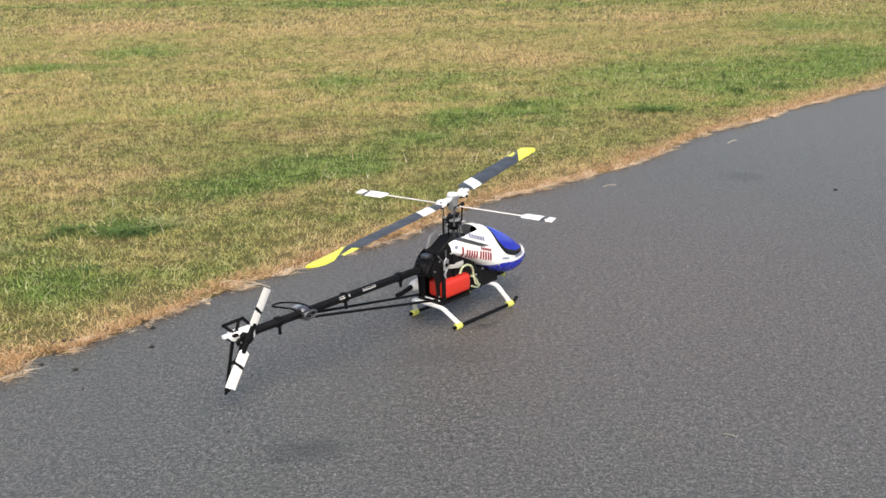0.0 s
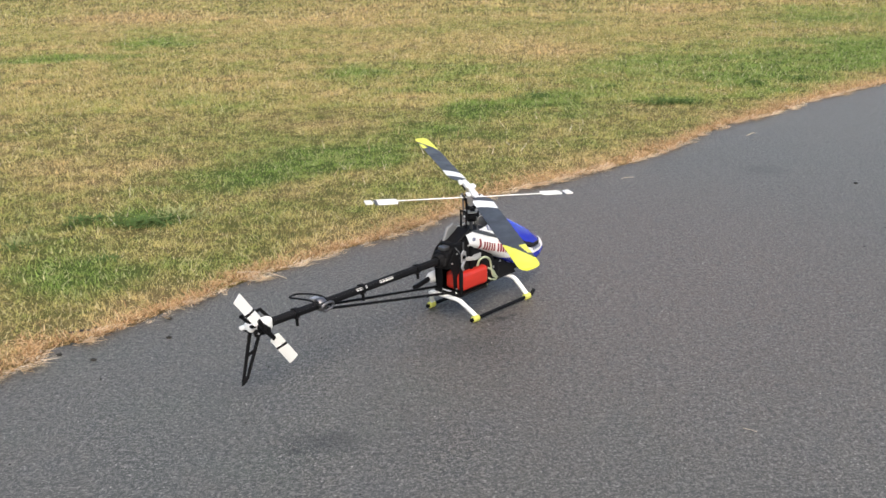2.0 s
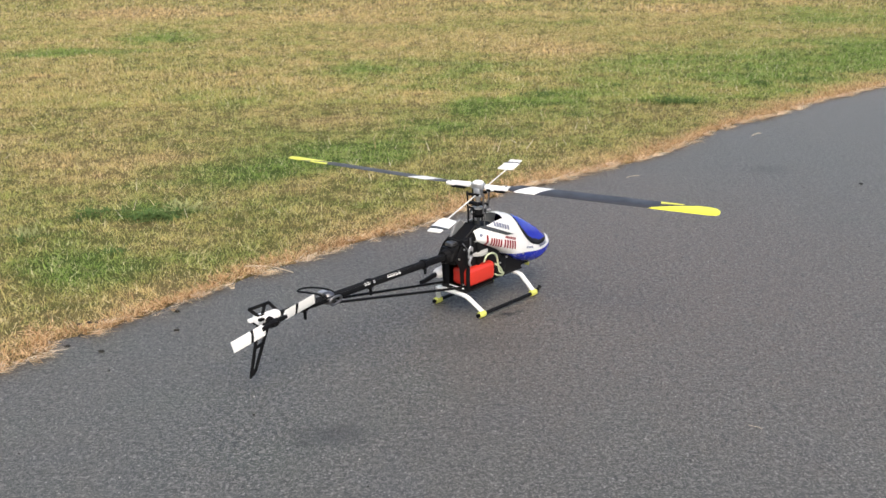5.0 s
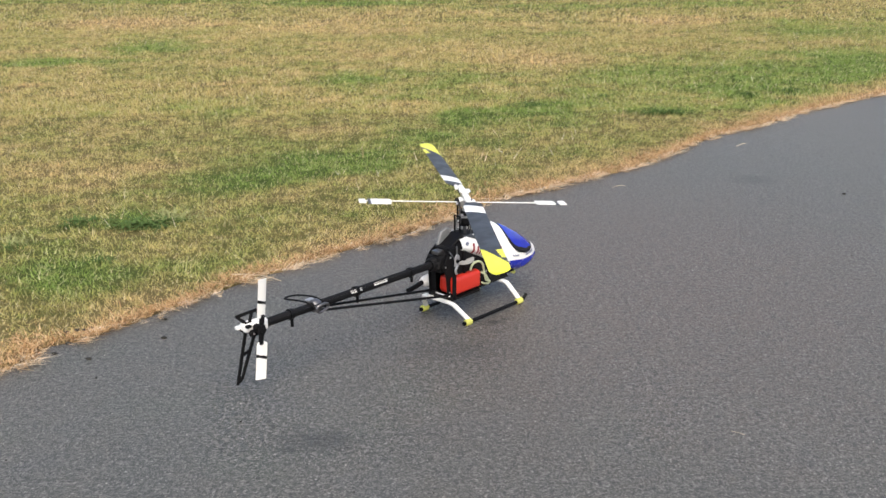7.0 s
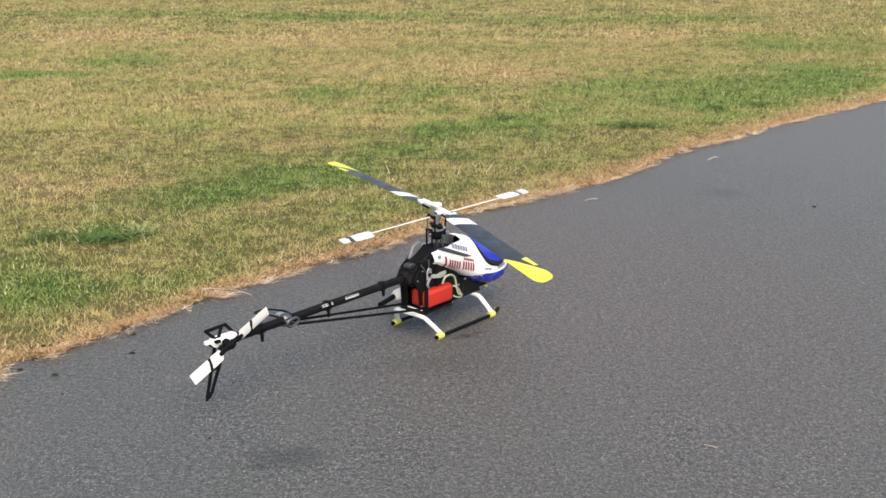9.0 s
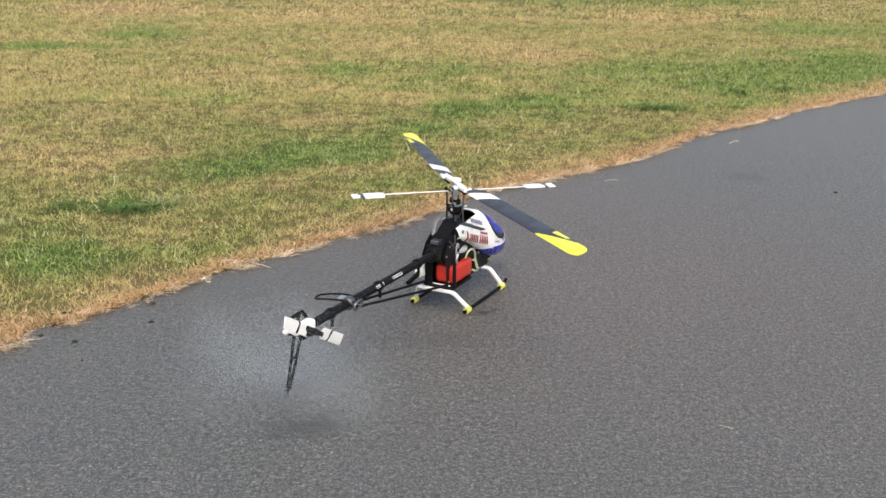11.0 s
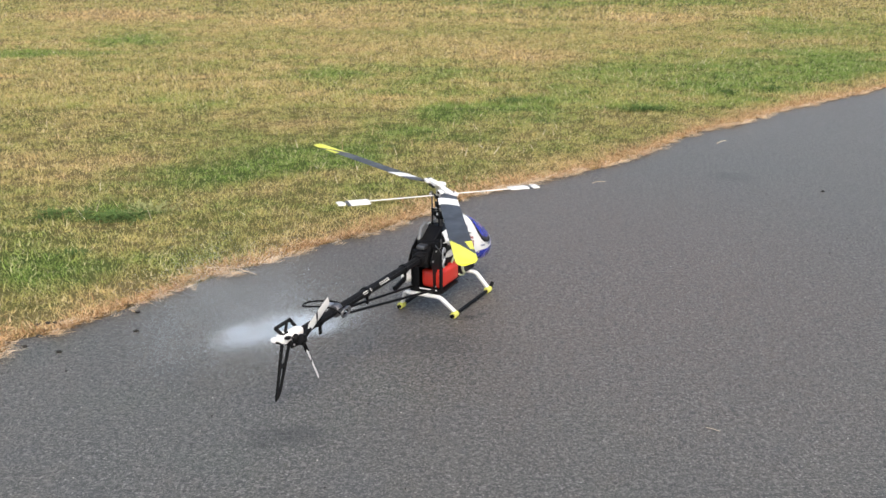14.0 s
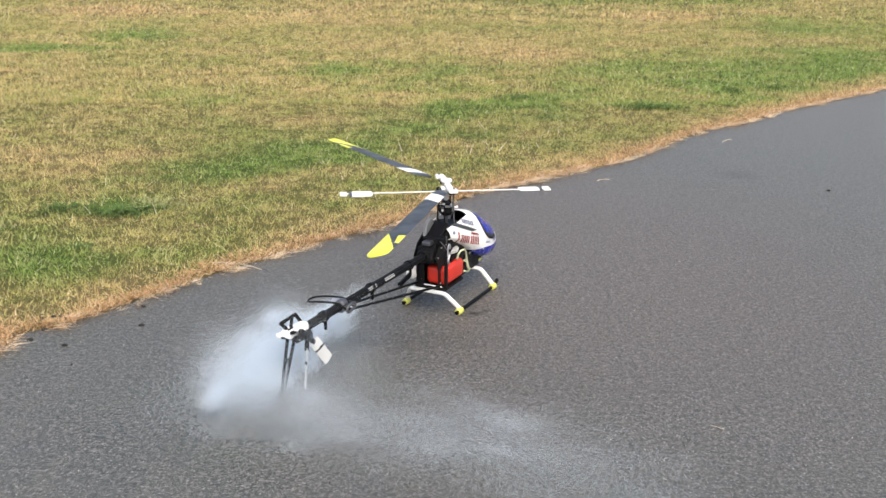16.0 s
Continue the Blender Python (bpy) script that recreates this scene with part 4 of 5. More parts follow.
    # mast and swashplate stand still in their bearings
    part("main_shaft", tube(bmesh.new(), [(0.097, 0, 0.27), (0.097, 0, 0.40)], 0.006, 14), STEEL, heli, "steel main shaft")
    part("swashplate", tube(bmesh.new(), [(0.097, 0, 0.306), (0.097, 0, 0.312), (0.097, 0, 0.318), (0.097, 0, 0.331), (0.097, 0, 0.334)], [0.017, 0.019, 0.027, 0.027, 0.018], 24), BLACK, heli, "black swashplate")
    part("swash_ring", tube(bmesh.new(), [(0.097, 0, 0.335), (0.097, 0, 0.339)], 0.022, 24), SILVER, heli, "bare metal swashplate ring")
    for a in (20, 140, 260):
        c, s = math.cos(radians(a)), math.sin(radians(a))
        part("servo_link", tube(bmesh.new(), [(0.097 + 0.034 * c, 0.034 * s, 0.27), (0.097 + 0.031 * c, 0.031 * s, 0.326)], 0.0026, 8), STEEL, heli)
    for y in (0.012, -0.012):
        part("swash_guide", box(bmesh.new(), (0.060, y, 0.312), (0.005, 0.004, 0.070), 0.001), BLACK, heli)
    part("guide_bridge", box(bmesh.new(), (0.060, 0, 0.345), (0.005, 0.028, 0.005), 0.001), BLACK, heli)
    for a in (70, 190, 310):
        c, s = math.cos(radians(a)), math.sin(radians(a))
        part("ball_joint", tube(bmesh.new(), [(0.097 + 0.028 * c, 0.028 * s, 0.328), (0.097 + 0.040 * c, 0.040 * s, 0.330)], [0.003, 0.0045], 8), SILVER, heli)

    # main rotor
    bm = bmesh.new()
    box(bm, (0, 0, 0.0), (0.046, 0.026, 0.020), 0.005)
    box(bm, (0, 0, -0.024), (0.025, 0.027, 0.036), 0.004)
    tube(bm, [(0, 0, -0.075), (0, 0, 0)], 0.0078, 16)
    head = part("rotor_head", bm, SILVER, heli, "silver rotor head")
    head.matrix_basis = pose(*HUB)
    part("head_button", tube(bmesh.new(), [(0, 0, 0.008), (0, 0, 0.0125), (0, 0, 0.0155)], [0.0185, 0.0185, 0.015], 28), WHITE, head, "flat white head button")
    for sy in (1, -1):
        part("mixing_arm", box(box(bmesh.new(), (0.004, 0.0215 * sy, -0.0265), (0.052, 0.006, 0.009), 0.002), (0.026, 0.0255 * sy, -0.0265), (0.008, 0.008, 0.008), 0.002), BLACK, head, "black flybar mixing arm")
        part("mixing_ball", tube(bmesh.new(), [(-0.021, 0.024 * sy, -0.0265), (-0.021, 0.031 * sy, -0.0265)], [0.0032, 0.0042], 10), SILVER, head)
    wash = part("washout", box(box(bmesh.new(), (0, 0, -0.062), (0.070, 0.017, 0.008), 0.002), (0, 0, -0.062), (0.020, 0.034, 0.013), 0.004), BLACK, head, "black washout base with two arms")
    for sx in (1, -1):
        part("washout_ball", tube(bmesh.new(), [(0.032 * sx, 0.008, -0.062), (0.032 * sx, 0.017, -0.062)], [0.003, 0.0042], 10), SILVER, wash)
        for sy in (1, -1):
            part("pitch_link", tube(bmesh.new(), [(0.028 * sx, 0.018 * sy, -0.088), (0.028 * sx, 0.018 * sy, -0.082), (0.029 * sx, 0.020 * sy, -0.040), (0.030 * sx, 0.022 * sy, -0.020)], [0.0042, 0.0028, 0.0028, 0.0042], 8), BLACK if sx > 0 else STEEL, head)
    for k in (0, 1):
        bm = bmesh.new()
        box(bm, (0.055, 0, 0), (0.060, 0.022, 0.014), 0.005)
        box(bm, (0.094, 0.006, 0), (0.032, 0.030, 0.012), 0.004)
        box(bm, (0.052, -0.020, -0.002), (0.030, 0.014, 0.008), 0.003)
        grip = part("blade_grip", spun(bm, 180 * k), WHITE, head, "white painted blade grip")
        part("grip_block", spun(box(box(bmesh.new(), (0.070, 0.002, -0.0105), (0.052, 0.018, 0.009), 0.003), (0.050, -0.0245, -0.004), (0.016, 0.008, 0.008), 0.002), 180 * k), BLACK, grip)
        part("grip_bolt", spun(tube(bmesh.new(), [(0.098, 0.008, -0.009), (0.098, 0.008, 0.0095)], 0.0034, 10), 180 * k), STEEL, grip)
    bar = part("flybar", tube(bmesh.new(), [(0, -0.352, -0.0265), (0, 0.352, -0.0265)], 0.0020, 8), PADDLE, heli, "thin pale flybar rod")
    bar.matrix_basis = pose(*HUB)
    for k in (0, 1):
        bm = blade_mesh(0.245, 0.322, 0.060, -0.024, 0.007, -2, lambda r, c: 1 if r > 0.312 else 0, 24, 8)
        bmesh.ops.translate(bm, verts=bm.verts, vec=(0, 0, -0.0265))
        part("paddle", spun(bm, 90 + 180 * k), [PADDLE, DARKGREY], bar, "white flybar paddle with dark tip")
        part("paddle_weight", spun(box(bmesh.new(), (0.340, 0.004, -0.0265), (0.024, 0.044, 0.005), 0.002), 90 + 180 * k), PADDLE, bar)
    blade_list = []
    for k in (0, 1):
        bm = blade_mesh(0.100, 0.785, 0.060, -0.020, 0.009, MAIN_PITCH, main_zone, 260, 24, taper=0.05)
        bmesh.ops.transform(bm, matrix=Matrix.Rotation(radians(-CONE), 4, 'Y'), verts=bm.verts)
        blade_list.append(part("main_blade", spun(bm, 180 * k), [BLADE, YELLOW, WHITE], head, "dark grey main blade with yellow tip and white root"))

    # tail rotor, spinning about the sideways axis
    bm = bmesh.new()
    box(bm, (0, 0, 0), (0.030, 0.018, 0.016), 0.004)
    tube(bm, [(0, 0, -0.010), (0, 0, 0.012)], 0.007, 12)
    tail_head = part("tail_rotor_head", bm, BLACK, heli, "black tail rotor hub")
    tail_head.matrix_basis = pose(*TAIL_HUB, 90, 0, 0)
    tail_list = []
    for k in (0, 1):
        bm = blade_mesh(0.034, 0.146, 0.033, -0.013, 0.006, 10, tail_zone, 60, 6)
        tb = part("tail_blade", spun(bm, 180 * k), [PADDLE, BLACK], tail_head, "white tail blade with a black stripe")
        part("tail_grip", spun(box(bmesh.new(), (0.027, 0, 0), (0.034, 0.013, 0.011), 0.003), 180 * k), BLACK, tb)
        tail_list.append(tb)
    return heli, head, bar, blade_list, tail_head, tail_list


MAIN_PITCH, CONE = 8.0, -0.15


# ---- smoke ----
def build_smoke(n, sizes, lumps, fleck, seed, mat, tight=(0.32, 0.8)):
    """A puff of fine flecks, thick in its lumps and thin at its rim; x runs along its length."""
    g = np.random.default_rng(seed)
    sx, sy, sz = sizes
    cen = np.clip(g.normal(0, 0.85, (lumps, 3)), -1.3, 1.3) * (sx, sy, sz)
    wid = g.uniform(*tight, lumps)
    wgt = g.uniform(0.3, 1.0, lumps)
    pick = g.choice(lumps, n, p=wgt / wgt.sum())
    spread = np.array((max(min(sizes), sx * 0.6), max(min(sizes), sy * 0.6), sz))
    p = cen[pick] + g.normal(0, 1, (n, 3)) * wid[pick][:, None] * spread
    k = g.random(n) < 0.2
    p[k] = g.normal(0, 0.8, (k.sum(), 3)) * (sx, sy, sz)
    a = g.normal(0, 1, (n, 3))
    a /= np.linalg.norm(a, axis=1)[:, None]
    b = np.cross(a, g.normal(0, 1, (n, 3)))
    b /= np.linalg.norm(b, axis=1)[:, None]
    r = fleck * g.uniform(0.6, 1.3, n)[:, None]
    T = np.stack([p + a * r, p - 0.5 * a * r + 0.87 * b * r, p - 0.5 * a * r - 0.87 * b * r], 1)
    return triangles("smoke_puff", T, mat)


build_ground()
helicopter, rotor_head, flybar, main_blades, tail_head, tail_blades = build_helicopter()
puffs = {
    "veil": build_smoke(180000, (0.17, 0.14, 0.09), 40, 0.00042, 11, SMOKE),
    "core": build_smoke(620000, (0.15, 0.066, 0.056), 34, 0.00054, 12, SMOKE, (0.25, 0.75)),
    "cloud": build_smoke(170000, (0.15, 0.09, 0.05), 26, 0.00042, 13, SMOKE, (0.25, 0.7)),
    "trail": build_smoke(300000, (0.13, 0.034, 0.030), 22, 0.00052, 14, SMOKE),
    "drift": build_smoke(190000, (0.25, 0.10, 0.045), 40, 0.00042, 15, SMOKE, (0.25, 0.7)),
    "haze": build_smoke(170000, (0.28, 0.13, 0.04), 40, 0.00042, 16, SMOKE),
}
for ob in puffs.values():
    tagged(ob, "thin blue-white exhaust smoke drifting over the asphalt", "smoke", group="exhaust smoke")

build_weed(-1.31, 4.50, 0.13, 110, 0.040, WEED, "dark green leafy weed clump in the lawn")
build_weed(-1.22, 4.56, 0.10, 60, 0.070, WEEDPALE, "pale dry weed clump in the lawn")
build_weed(-1.62, 4.52, 0.10, 70, 0.045, WEED, "dark green leafy weed clump in the lawn")
build_weed(-1.82, 4.22, 0.07, 50, 0.060, WEEDPALE, "pale dry weed clump in the lawn")
build_weed(-1.80, 4.14, 0.06, 40, 0.035, WEED, "small dark weed in the lawn")
build_weed(1.46, 7.02, 0.10, 90, 0.055, WEED, "dark green leafy weed clump in the lawn")
build_weed(1.60, 7.02, 0.09, 70, 0.045, WEED, "dark green leafy weed clump in the lawn")
build_weed(0.60, 7.36, 0.12, 80, 0.040, WEED, "dark green leafy weed clump in the lawn")
build_weed(1.22, 7.74, 0.06, 40, 0.035, WEED, "small dark weed in the lawn")
build_weed(2.27, 7.72, 0.08, 60, 0.04, WEED, "small dark weed in the lawn")
build_weed(2.64, 7.88, 0.09, 60, 0.04, WEED, "small dark weed in the lawn")
build_weed(-1.38, 3.97, 0.06, 50, 0.035, WEED, "small dark weed in the lawn")
build_weed(-1.10, 3.225, 0.05, 70, 0.018, CRUMB, "dark dead weed at the asphalt edge")
build_stalk("straw_stalk", [(-0.80, 3.73, 0.012), (-0.72, 3.735, 0.010), (-0.655, 3.71, 0.006), (-0.605, 3.672, 0.004)], 0.0017, DRYSTALK, "pale dry stalk lying on the asphalt")
build_stalk("straw_stalk", [(1.70, 5.90, 0.004), (1.75, 5.96, 0.006), (1.77, 5.965, 0.004)], 0.0022, DRYSTALK, "pale dry stalk lying on the asphalt")
build_stalk("straw_stalk", [(0.748, 2.452, 0.002), (0.765, 2.44, 0.003), (0.778, 2.43, 0.002)], 0.0007, DRYSTALK, "pale dry stalk lying on the asphalt")
build_stalk("straw_stalk", [(0.84, 5.00, 0.003), (0.87, 5.02, 0.006), (0.91, 5.03, 0.003)], 0.0014, DRYSTALK, "pale dry stalk lying on the asphalt")
build_pebbles(800, "pebbles", PEBBLE, "tiny pale stones scattered on the asphalt", 0.0012, 0.0044, (-2.5, 3.5, 1.7, 7.0))
build_pebbles(150, "crumbs", CRUMB, "tiny dark crumbs scattered on the asphalt", 0.002, 0.006, (-2.0, 3.5, 1.7, 6.0))
for x, y, s in ((-0.81, 3.52, 0.012),):
    build_stalk("wood_chip", [(x, y, 0.003), (x + 0.014, y - 0.003, 0.004)], 0.003, DRYSTALK, "pale chip lying on the asphalt")
for x, y in ((-0.947, 3.302), (-0.908, 3.138), (1.92, 4.82), (-1.242, 3.196), (-1.215, 3.212), (-1.19, 3.215), (-1.153, 3.202), (-1.172, 3.228), (-1.315, 3.05), (-1.281, 3.045), (-1.221, 3.02), (-1.1, 2.976), (-1.205, 3.10)):
    ob = mesh_ob("dark_clod", bmesh.new(), CRUMB)
    b = bmesh.new()
    bmesh.ops.create_icosphere(b, subdivisions=2, radius=0.008, matrix=Matrix.Translation((0, 0, 0.003)) @ Matrix.Diagonal((1.3, 0.9, 0.6, 1)))
    for v in b.verts:
        v.co *= 1 + 0.25 * noise.noise(v.co * 160)
    b.to_mesh(ob.data)
    ob.location = (x, y, 0)
    tagged(ob, "small dark clod lying on the asphalt", "clod", group="clods on the asphalt")
build_grass()
build_straw()


# ---- what moves ----
def motions():
    a, c = pose(0.0071, 3.2865, 0, 0, 0, 46.6), pose(0.0261, 3.2846, 0, 0, 0, 62.4)
    walk(helicopter, [(0, a), (9.4, a), (10.1, pose(0.012, 3.286, 0, 0, 0, 51.0)), (10.7, pose(0.021, 3.285, 0, 0, 0, 58.5)), (11.2, c), (16, c)])
    # main rotor: seconds, turn of the head, lead or lag of the blades on their hinges
    main_rows = [
    (0, 15.4, 3), (0.1, -39.4, -1.2), (0.2, -97.1, -2), (0.3, -156.8, -2.2), (0.4, -214.4, 0.8), (0.5, -271.6, 4.5), (0.6, -332.6, 3.5),
    (0.7, -391.6, 0.5), (0.8, -450.4, -0.2), (0.9, -512.4, -0.8), (1, -574.4, 0.8), (1.1, -632.8, 4.2), (1.2, -696.6, 4.5), (1.3, -759.6, 0.5),
    (1.4, -820.8, -0.8), (1.5, -886.4, -0.8), (1.6, -951.1, 4.5), (1.7, -1012.4, 3.2), (1.8, -1077.1, 2), (1.9, -1141.6, -1), (2, -1205.6, -1.5),
    (2.1, -1272.4, -1.2), (2.2, -1335.8, 6.2), (2.3, -1404.1, 5.5), (2.4, -1469.8, 2.8), (2.5, -1534.6, -1), (2.6, -1603.1, -0.5),
    (2.7, -1670.8, 5.2), (2.8, -1734.8, 4.2), (2.9, -1804.3, 3.2), (3, -1869.6, -0.5), (3.1, -1939.4, -2.2), (3.2, -2007.6, -2),
    (3.3, -2070.2, -2.1), (3.4, -2132.8, -2.2), (3.5, -2195.3, -2.3), (3.6, -2257.9, -2.3), (3.7, -2320.5, -2.4), (3.8, -2383.1, -2.5),
    (3.9, -2445.7, -2.6), (4, -2508.2, -2.7), (4.1, -2570.8, -2.8), (4.2, -2633.4, -2.9), (4.3, -2696.0, -2.9), (4.4, -2758.6, -3),
    (4.5, -2821.2, -3.1), (4.6, -2883.7, -3.2), (4.7, -2946.3, -3.3), (4.8, -3008.9, -3.4), (4.9, -3071.5, -3.5), (5, -3134.1, -3.5),
    (5.1, -3196.6, -3.6), (5.2, -3259.2, -3.7), (5.3, -3321.8, -3.8), (5.4, -3399.1, -4.5), (5.5, -3472.1, 1.5), (5.6, -3548.6, 3),
    (5.7, -3624.6, 0.5), (5.8, -3698.1, -5), (5.9, -3775.6, -3.5), (6, -3849.8, 0.8), (6.1, -3927.8, 2.2), (6.2, -4003.4, -2.8), (6.3, -4080.6, -5),
    (6.4, -4159.1, -2), (6.5, -4234.6, 1), (6.6, -4314.1, 0.5), (6.7, -4391.8, -3.2), (6.8, -4471.6, -4.5), (6.9, -4548.8, -0.2), (7, -4629.4, 2.2),
    (7.1, -4709.1, 0.5), (7.2, -4787.1, -5.5), (7.3, -4868.3, -3.7), (7.4, -4946.4, 1.8), (7.5, -5027.6, 1), (7.6, -5106.8, -5.2),
    (7.7, -5187.3, -4.2), (7.8, -5266.4, 0.7), (7.9, -5345.4, 1.8), (8, -5426.6, -0.5), (8.1, -5504.8, -4.8), (8.2, -5586.6, -2.5),
    (8.3, -5665.1, 0.5), (8.4, -5747.9, 0.8), (8.5, -5827.1, -4.5), (8.6, -5908.8, -4.2), (8.7, -5988.4, 0.8), (8.8, -6070.4, 2.8),
    (8.9, -6151.8, -2.2), (9, -6231.8, -4.8), (9.1, -6314.8, -2.8), (9.2, -6397.4, 1.8), (9.3, -6479.4, 1.4), (9.4, -6561.4, 0.9),
    (9.5, -6643.4, 0.5), (9.6, -6725.4, 0.1), (9.7, -6807.4, -0.3), (9.8, -6889.5, -0.8), (9.9, -6971.5, -1.2), (10, -7053.5, -1.6),
    (10.1, -7135.5, -2.1), (10.2, -7217.5, -2.5), (10.3, -7299.5, -2.9), (10.4, -7381.5, -3.3), (10.5, -7463.5, -3.8), (10.6, -7545.5, -4.2),
    (10.7, -7627.5, -4.6), (10.8, -7709.6, -5.1), (10.9, -7791.6, -5.5), (11, -7873.6, -5.9), (11.1, -7955.6, -6.3), (11.2, -8037.6, -6.8),
    (11.3, -8119.6, -7.2), (11.4, -8054.6, -12.2), (11.5, -7998.2, -5.8), (11.6, -7950.6, 4.8), (11.7, -7912.7, 9.8), (11.8, -7880.9, 13),
    (11.9, -7856.2, 11.8), (12, -7837.2, 8.2), (12.1, -7822.9, 6), (12.2, -7814.6, 3.2), (12.3, -7812.6, 2.8), (12.4, -7814.4, 4.5),
    (12.5, -7821.6, 6.2), (12.6, -7833.9, 8.5), (12.7, -7850.6, 12.2), (12.8, -7870.2, 12.8), (12.9, -7898.4, 13.5), (13, -7925.6, 10.2),
    (13.1, -7957.6, 5.8), (13.2, -7992.9, -7.5), (13.3, -8033.4, -13), (13.4, -8076.2, -15.8), (13.5, -8119.6, -9.2), (13.6, -8168.4, 4.5),
    (13.7, -8220.2, 13.2), (13.8, -8272.9, 14), (13.9, -8332.6, 2.8), (14, -8412.6, -16.2), (14.1, -8326.2, 4.8), (14.2, -8253.6, 18.8),
    (14.3, -8196.4, 11.5), (14.4, -8156.9, 1.5), (14.5, -8141.2, -6.2), (14.6, -8141.6, -6.8), (14.7, -8156.4, 0.5), (14.8, -8196.6, 18.8),
    (14.9, -8248.2, 24.2), (15, -8313.9, 10.5), (15.1, -8226.4, 23.5), (15.2, -8142.2, -6.8), (15.3, -8087.9, -23), (15.4, -8056.9, -27),
    (15.5, -8040.9, -24), (15.6, -8039.6, -23.2), (15.7, -8058.9, -28.5), (15.8, -8092.6, -23.8), (15.9, -8159.2, -0.8), (16, -8243.6, 24.2),
    ]
    low_side = Vector((math.cos(radians(283)), math.sin(radians(283)), 0))
    mast = pose(*HUB) @ Matrix.Rotation(radians(0.9), 4, Vector((0, 0, 1)).cross(low_side))
    walk(rotor_head, [(t, mast @ pose(0, 0, 0, 0, 0, turn)) for t, turn, lag in main_rows])
    # the flybar teeters in a leaning disc: seconds, lean of the disc, heading of its level line
    discs = [(0, 3.9, 22), (0.5, 19, 0), (1, 15, 10), (1.5, 12.4, 22), (2, 5.5, 34), (3.2, 5.5, 34), (5.5, 9.5, 22), (6.5, 10.5, 22), (7, 16.3, 22),
             (7.5, 19, 22), (8.5, 18.5, 22), (9, 16.3, 2), (9.2, 14, 10), (11.3, 0.4, 22), (16, 0.4, 22)]
    when, lean, level = zip(*discs)

    def teeter(t, turn):
        return np.interp(t, when, lean) * math.sin(radians(turn + 136.6 - np.interp(t, when, level)))

    walk(flybar, [(t, pose(*HUB, 0, 0, turn + (2.5 if t < 10 else -2.0)) @ pose(0, 0, 0, teeter(t, turn), 0, 0)) for t, turn, lag in main_rows])
    walk(main_blades[0], [(t, pose(0, 0, 0, 0, 0, lag)) for t, turn, lag in main_rows])
    walk(main_blades[1], [(t, pose(0, 0, 0, 0, 0, -lag)) for t, turn, lag in main_rows])
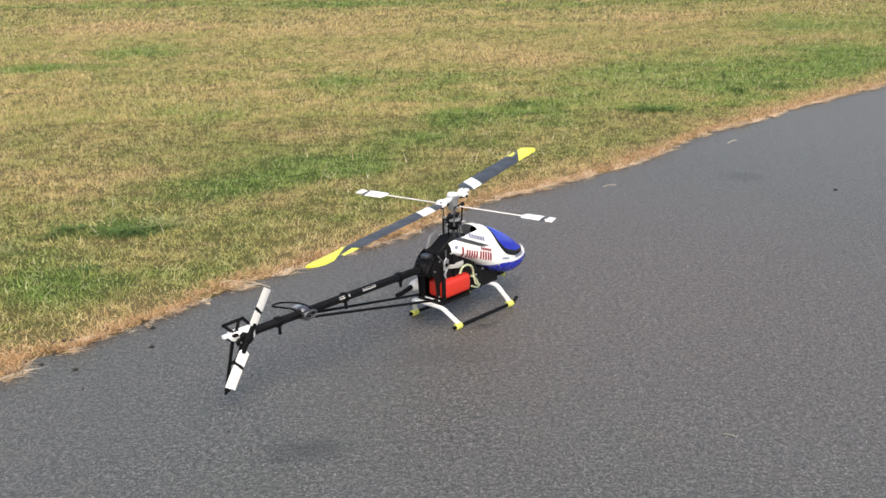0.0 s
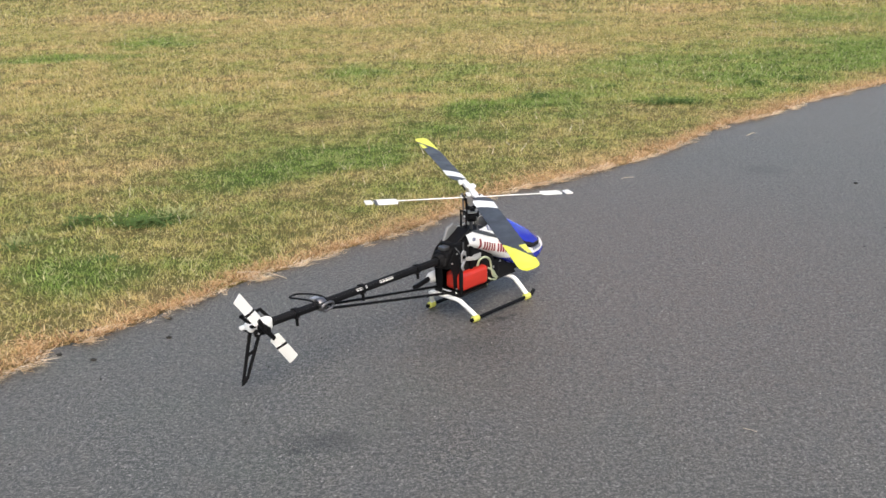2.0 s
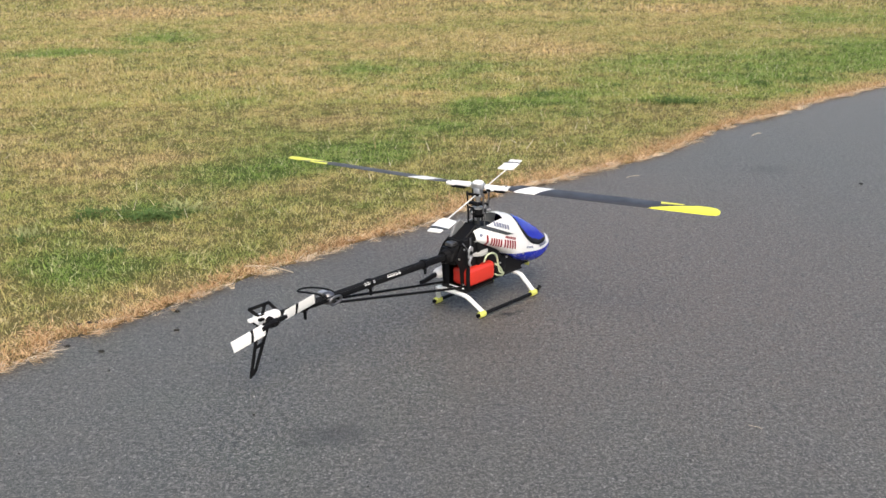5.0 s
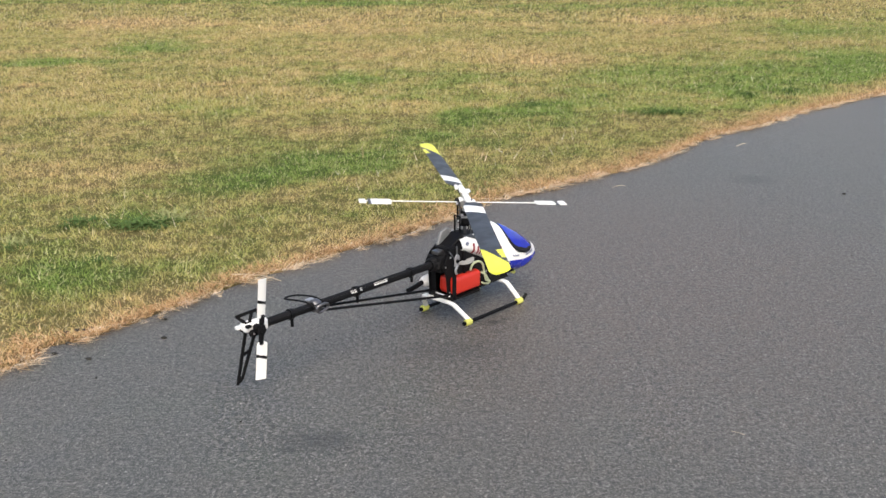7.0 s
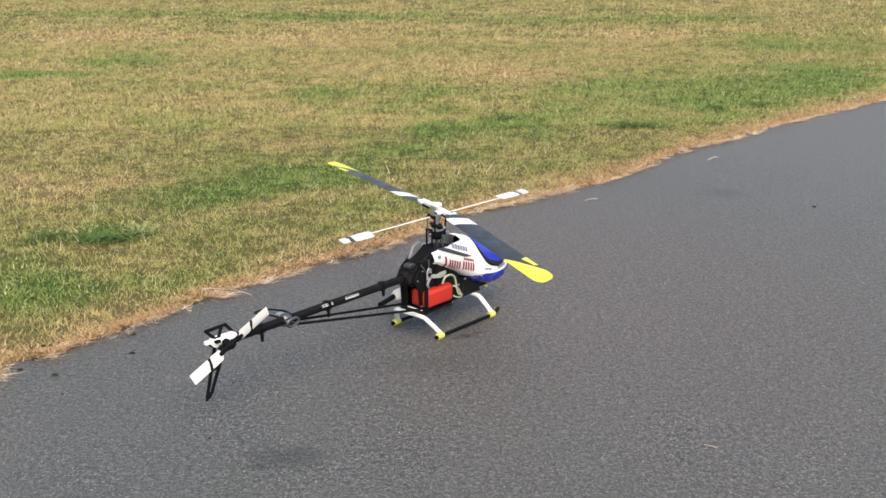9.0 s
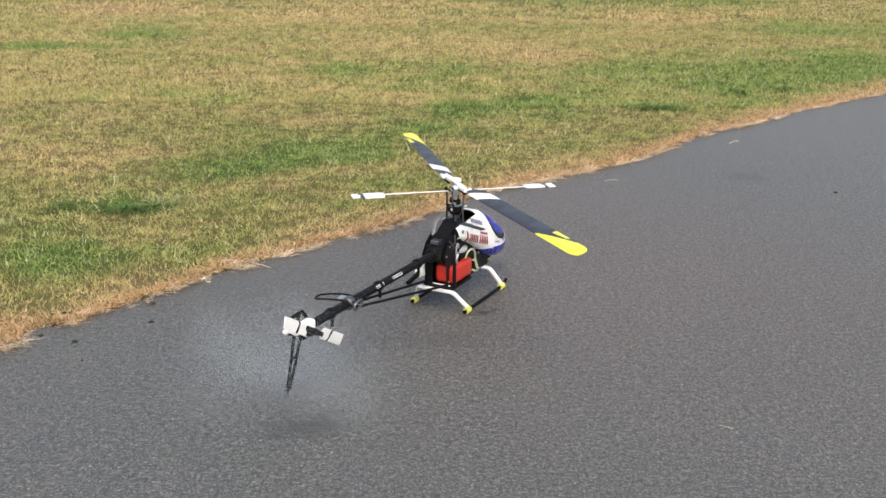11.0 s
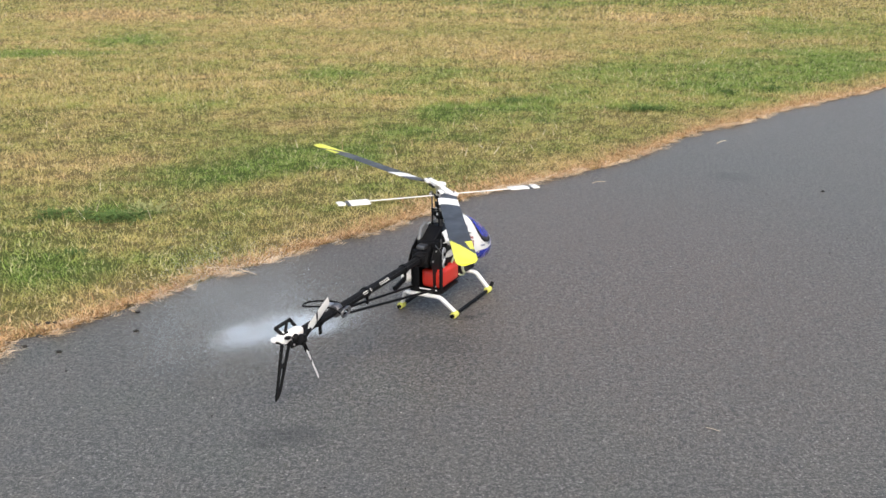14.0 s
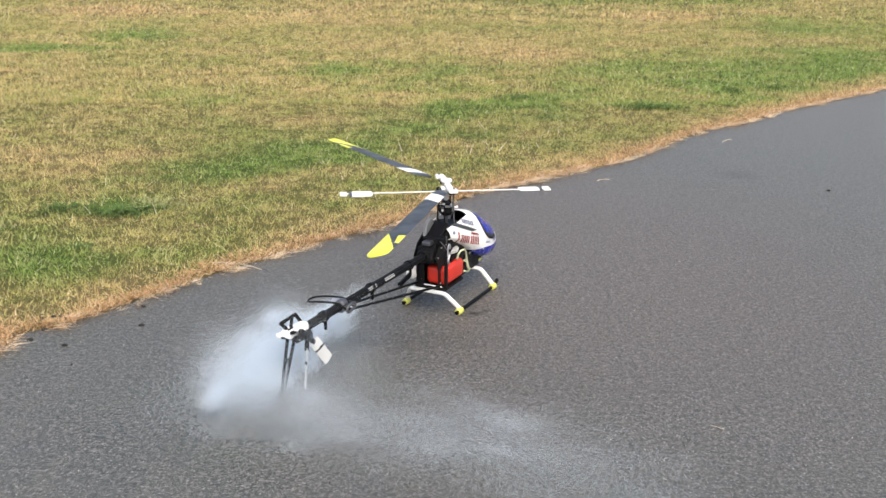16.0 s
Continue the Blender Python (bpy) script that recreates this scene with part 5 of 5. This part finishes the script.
    tail_rows = [
    (0, 237.0, 0), (0.1, 287.0, 0), (0.2, 371.0, 0), (0.3, 418.0, 0), (0.4, 505.5, 0), (0.5, 585.0, 0), (0.6, 644.0, 0), (0.7, 560.0, 0),
    (0.8, 625.0, 0), (0.9, 548.0, 0), (1, 622.0, 0), (1.1, 534.5, 0), (1.2, 606.0, 0), (1.3, 536.0, 0), (1.4, 619.0, 0), (1.5, 534.0, 7),
    (1.6, 624.0, 0), (1.7, 559.0, 0), (1.8, 642.0, 0), (1.9, 578.5, 0), (2, 665.0, 0), (2.1, 584.0, 0), (2.2, 517.0, 0), (2.3, 435.0, 0),
    (2.4, 377.0, 0), (2.5, 295.0, 0), (2.6, 228.0, 0), (2.7, 154.0, 0), (2.8, 73.0, 0), (2.9, 21.0, 0), (3, -50.0, 0), (3.1, -125.0, 0),
    (3.2, -176.0, 0), (3.3, -235.7, 0), (3.4, -295.3, 0), (3.5, -355.0, 0), (3.6, -414.7, 0), (3.7, -474.3, 0), (3.8, -534.0, 0), (3.9, -593.7, 0),
    (4, -653.3, 0), (4.1, -713.0, 0), (4.2, -772.7, 0), (4.3, -832.3, 0), (4.4, -892.0, 0), (4.5, -951.7, 0), (4.6, -1011.3, 0), (4.7, -1071.0, 0),
    (4.8, -1130.7, 0), (4.9, -1190.3, 0), (5, -1250.0, 0), (5.1, -1309.7, 0), (5.2, -1369.3, 0), (5.3, -1429.0, 0), (5.4, -1478.0, 0),
    (5.5, -1510.0, 0), (5.6, -1551.0, 0), (5.7, -1576.0, 0), (5.8, -1599.0, 0), (5.9, -1633.0, 0), (6, -1672.0, 0), (6.1, -1708.0, 0),
    (6.2, -1733.0, 0), (6.3, -1751.0, 0), (6.4, -1769.0, 0), (6.5, -1803.0, -11), (6.6, -1821.0, 0), (6.7, -1850.0, 0), (6.8, -1868.0, 0),
    (6.9, -1890.0, 0), (7, -1897.0, 0), (7.1, -1924.0, 0), (7.2, -1934.0, 0), (7.3, -1941.0, 0), (7.4, -1956.0, 0), (7.5, -1978.0, 11),
    (7.6, -1985.0, 0), (7.7, -2001.0, 0), (7.8, -2014.0, 0), (7.9, -2035.0, 0), (8, -2048.0, 0), (8.1, -2066.0, 0), (8.2, -2083.0, 0),
    (8.3, -2098.0, 0), (8.4, -2103.0, 0), (8.5, -2094.0, 0), (8.6, -2110.0, 0), (8.7, -2114.0, 0), (8.8, -2121.0, 0), (8.9, -2132.0, 0),
    (9, -2136.0, 0), (9.1, -2132.0, 0), (9.2, -2133.0, 0), (9.3, -2146.2, 0), (9.4, -2159.4, 0), (9.5, -2172.6, 0), (9.6, -2185.8, 0),
    (9.7, -2199.0, 0), (9.8, -2212.2, 0), (9.9, -2225.4, 0), (10, -2238.6, 0), (10.1, -2251.8, 0), (10.2, -2265.0, 0), (10.3, -2278.2, 0),
    (10.4, -2291.3, 0), (10.5, -2304.5, 0), (10.6, -2317.7, 0), (10.7, -2330.9, 0), (10.8, -2344.1, 0), (10.9, -2357.3, 0), (11, -2370.5, 0),
    (11.1, -2383.7, 0), (11.2, -2396.9, 0), (11.3, -2410.1, 0), (11.4, -2423.3, 0), (11.5, -2436.5, -32.5), (12, -2483.5, -45.5),
    (12.5, -2481.5, -43.5), (13, -2566.5, 20.5), (13.5, -2488.0, -50), (14, -2449.0, -46), (14.5, -2481.0, -46), (15, -2447.0, -52),
    (15.5, -2435.0, -54), (16, -2504.0, -66),
    ]
    walk(tail_head, [(t, pose(*TAIL_HUB, 90, 0, 0) @ pose(0, 0, 0, 0, 0, turn)) for t, turn, lag in tail_rows])
    walk(tail_blades[0], [(t, pose(0, 0, 0, 0, 0, lag)) for t, turn, lag in tail_rows])
    walk(tail_blades[1], [(t, pose(0, 0, 0, (-50 if t == 13 else 50) if t > 11.7 else 0, 0, -lag)) for t, turn, lag in tail_rows])
    # smoke leaves the exhaust and drifts off behind the tail
    low = [(0, pose(-0.35, 2.75, -0.9))]
    walk(puffs["veil"], low + [(10.6, pose(-0.35, 2.75, -0.9)), (11.0, pose(-0.40, 2.60, 0.10)), (11.5, pose(-0.452, 2.314, 0.15, 0, 0, 20)), (12, pose(-0.456, 3.005, 0.15, 0, 0, 60)),
        (12.5, pose(-0.493, 2.752, 0.15, 0, 0, 110)), (13, pose(-0.464, 2.576, 0.15, 0, 0, 150)), (13.5, pose(-0.443, 2.921, 0.15, 0, 0, 200)), (14, pose(-0.501, 2.886, 0.15, 0, 0, 250)),
        (14.5, pose(-0.553, 2.364, 0.15, 0, 0, 300)), (15, pose(-0.45, 2.50, 0.11, 0, 0, 350)), (15.5, pose(-0.588, 2.949, 0.15, 0, 0, 400)), (16, pose(-0.40, 2.50, 0.11, 0, 0, 430))])
    walk(puffs["core"], low + [(13.8, pose(-0.35, 2.75, -0.9)), (14.2, pose(-0.44, 2.86, 0.05, 0, 0, 20)), (14.5, pose(-0.52, 2.89, 0.12, 0, 0, 0)), (15, pose(-0.46, 2.68, 0.11, 0, 0, 72)),
        (15.5, pose(-0.48, 2.90, 0.12, 0, 0, 112)), (16, pose(-0.44, 2.65, 0.105, 0, 0, 60))])
    walk(puffs["cloud"], low + [(13.8, pose(-0.35, 2.75, -0.9)), (14.2, pose(-0.51, 2.62, 0.04)), (14.5, pose(-0.57, 2.66, 0.09, 0, 0, 70)), (15, pose(-0.30, 2.28, 0.06, 0, 0, 20)),
        (15.5, pose(-0.34, 2.72, 0.09, 0, 0, -20)), (16, pose(-0.38, 2.43, 0.06, 0, 0, -8))])
    walk(puffs["trail"], low + [(13.4, pose(-0.35, 2.75, -0.9)), (13.8, pose(-0.400, 3.090, -0.02, 0, 0, 22)), (14, pose(-0.400, 3.080, 0.02, 0, 0, 24)), (14.2, pose(-0.34, 3.00, 0.09, 0, -3, 40)), (14.5, pose(-0.248, 2.964, 0.10, 0, -3, 50)), (15, pose(-0.298, 2.933, 0.10, 0, -3, 52)), (15.5, pose(-0.313, 2.887, 0.10, 0, -3, 54)), (16, pose(-0.307, 2.895, 0.10, 0, -3, 60))])
    walk(puffs["drift"], low + [(14.0, pose(-0.45, 2.35, -0.9)), (14.5, pose(-0.58, 2.42, 0.0, 0, 0, 10)), (15, pose(-0.26, 2.25, 0.05, 0, 0, -6)), (15.5, pose(-0.06, 2.53, 0.06, 0, 0, -40)), (16, pose(-0.12, 2.35, 0.05, 0, 0, -12))])
    walk(puffs["haze"], low + [(14.2, pose(-0.45, 2.25, -0.9)), (14.7, pose(-0.45, 2.20, 0.03)), (15, pose(-0.12, 2.22, 0.04)), (15.5, pose(0.27, 2.27, 0.05, 0, 0, -38)), (16, pose(0.22, 2.20, 0.05, 0, 0, -28))])


motions()
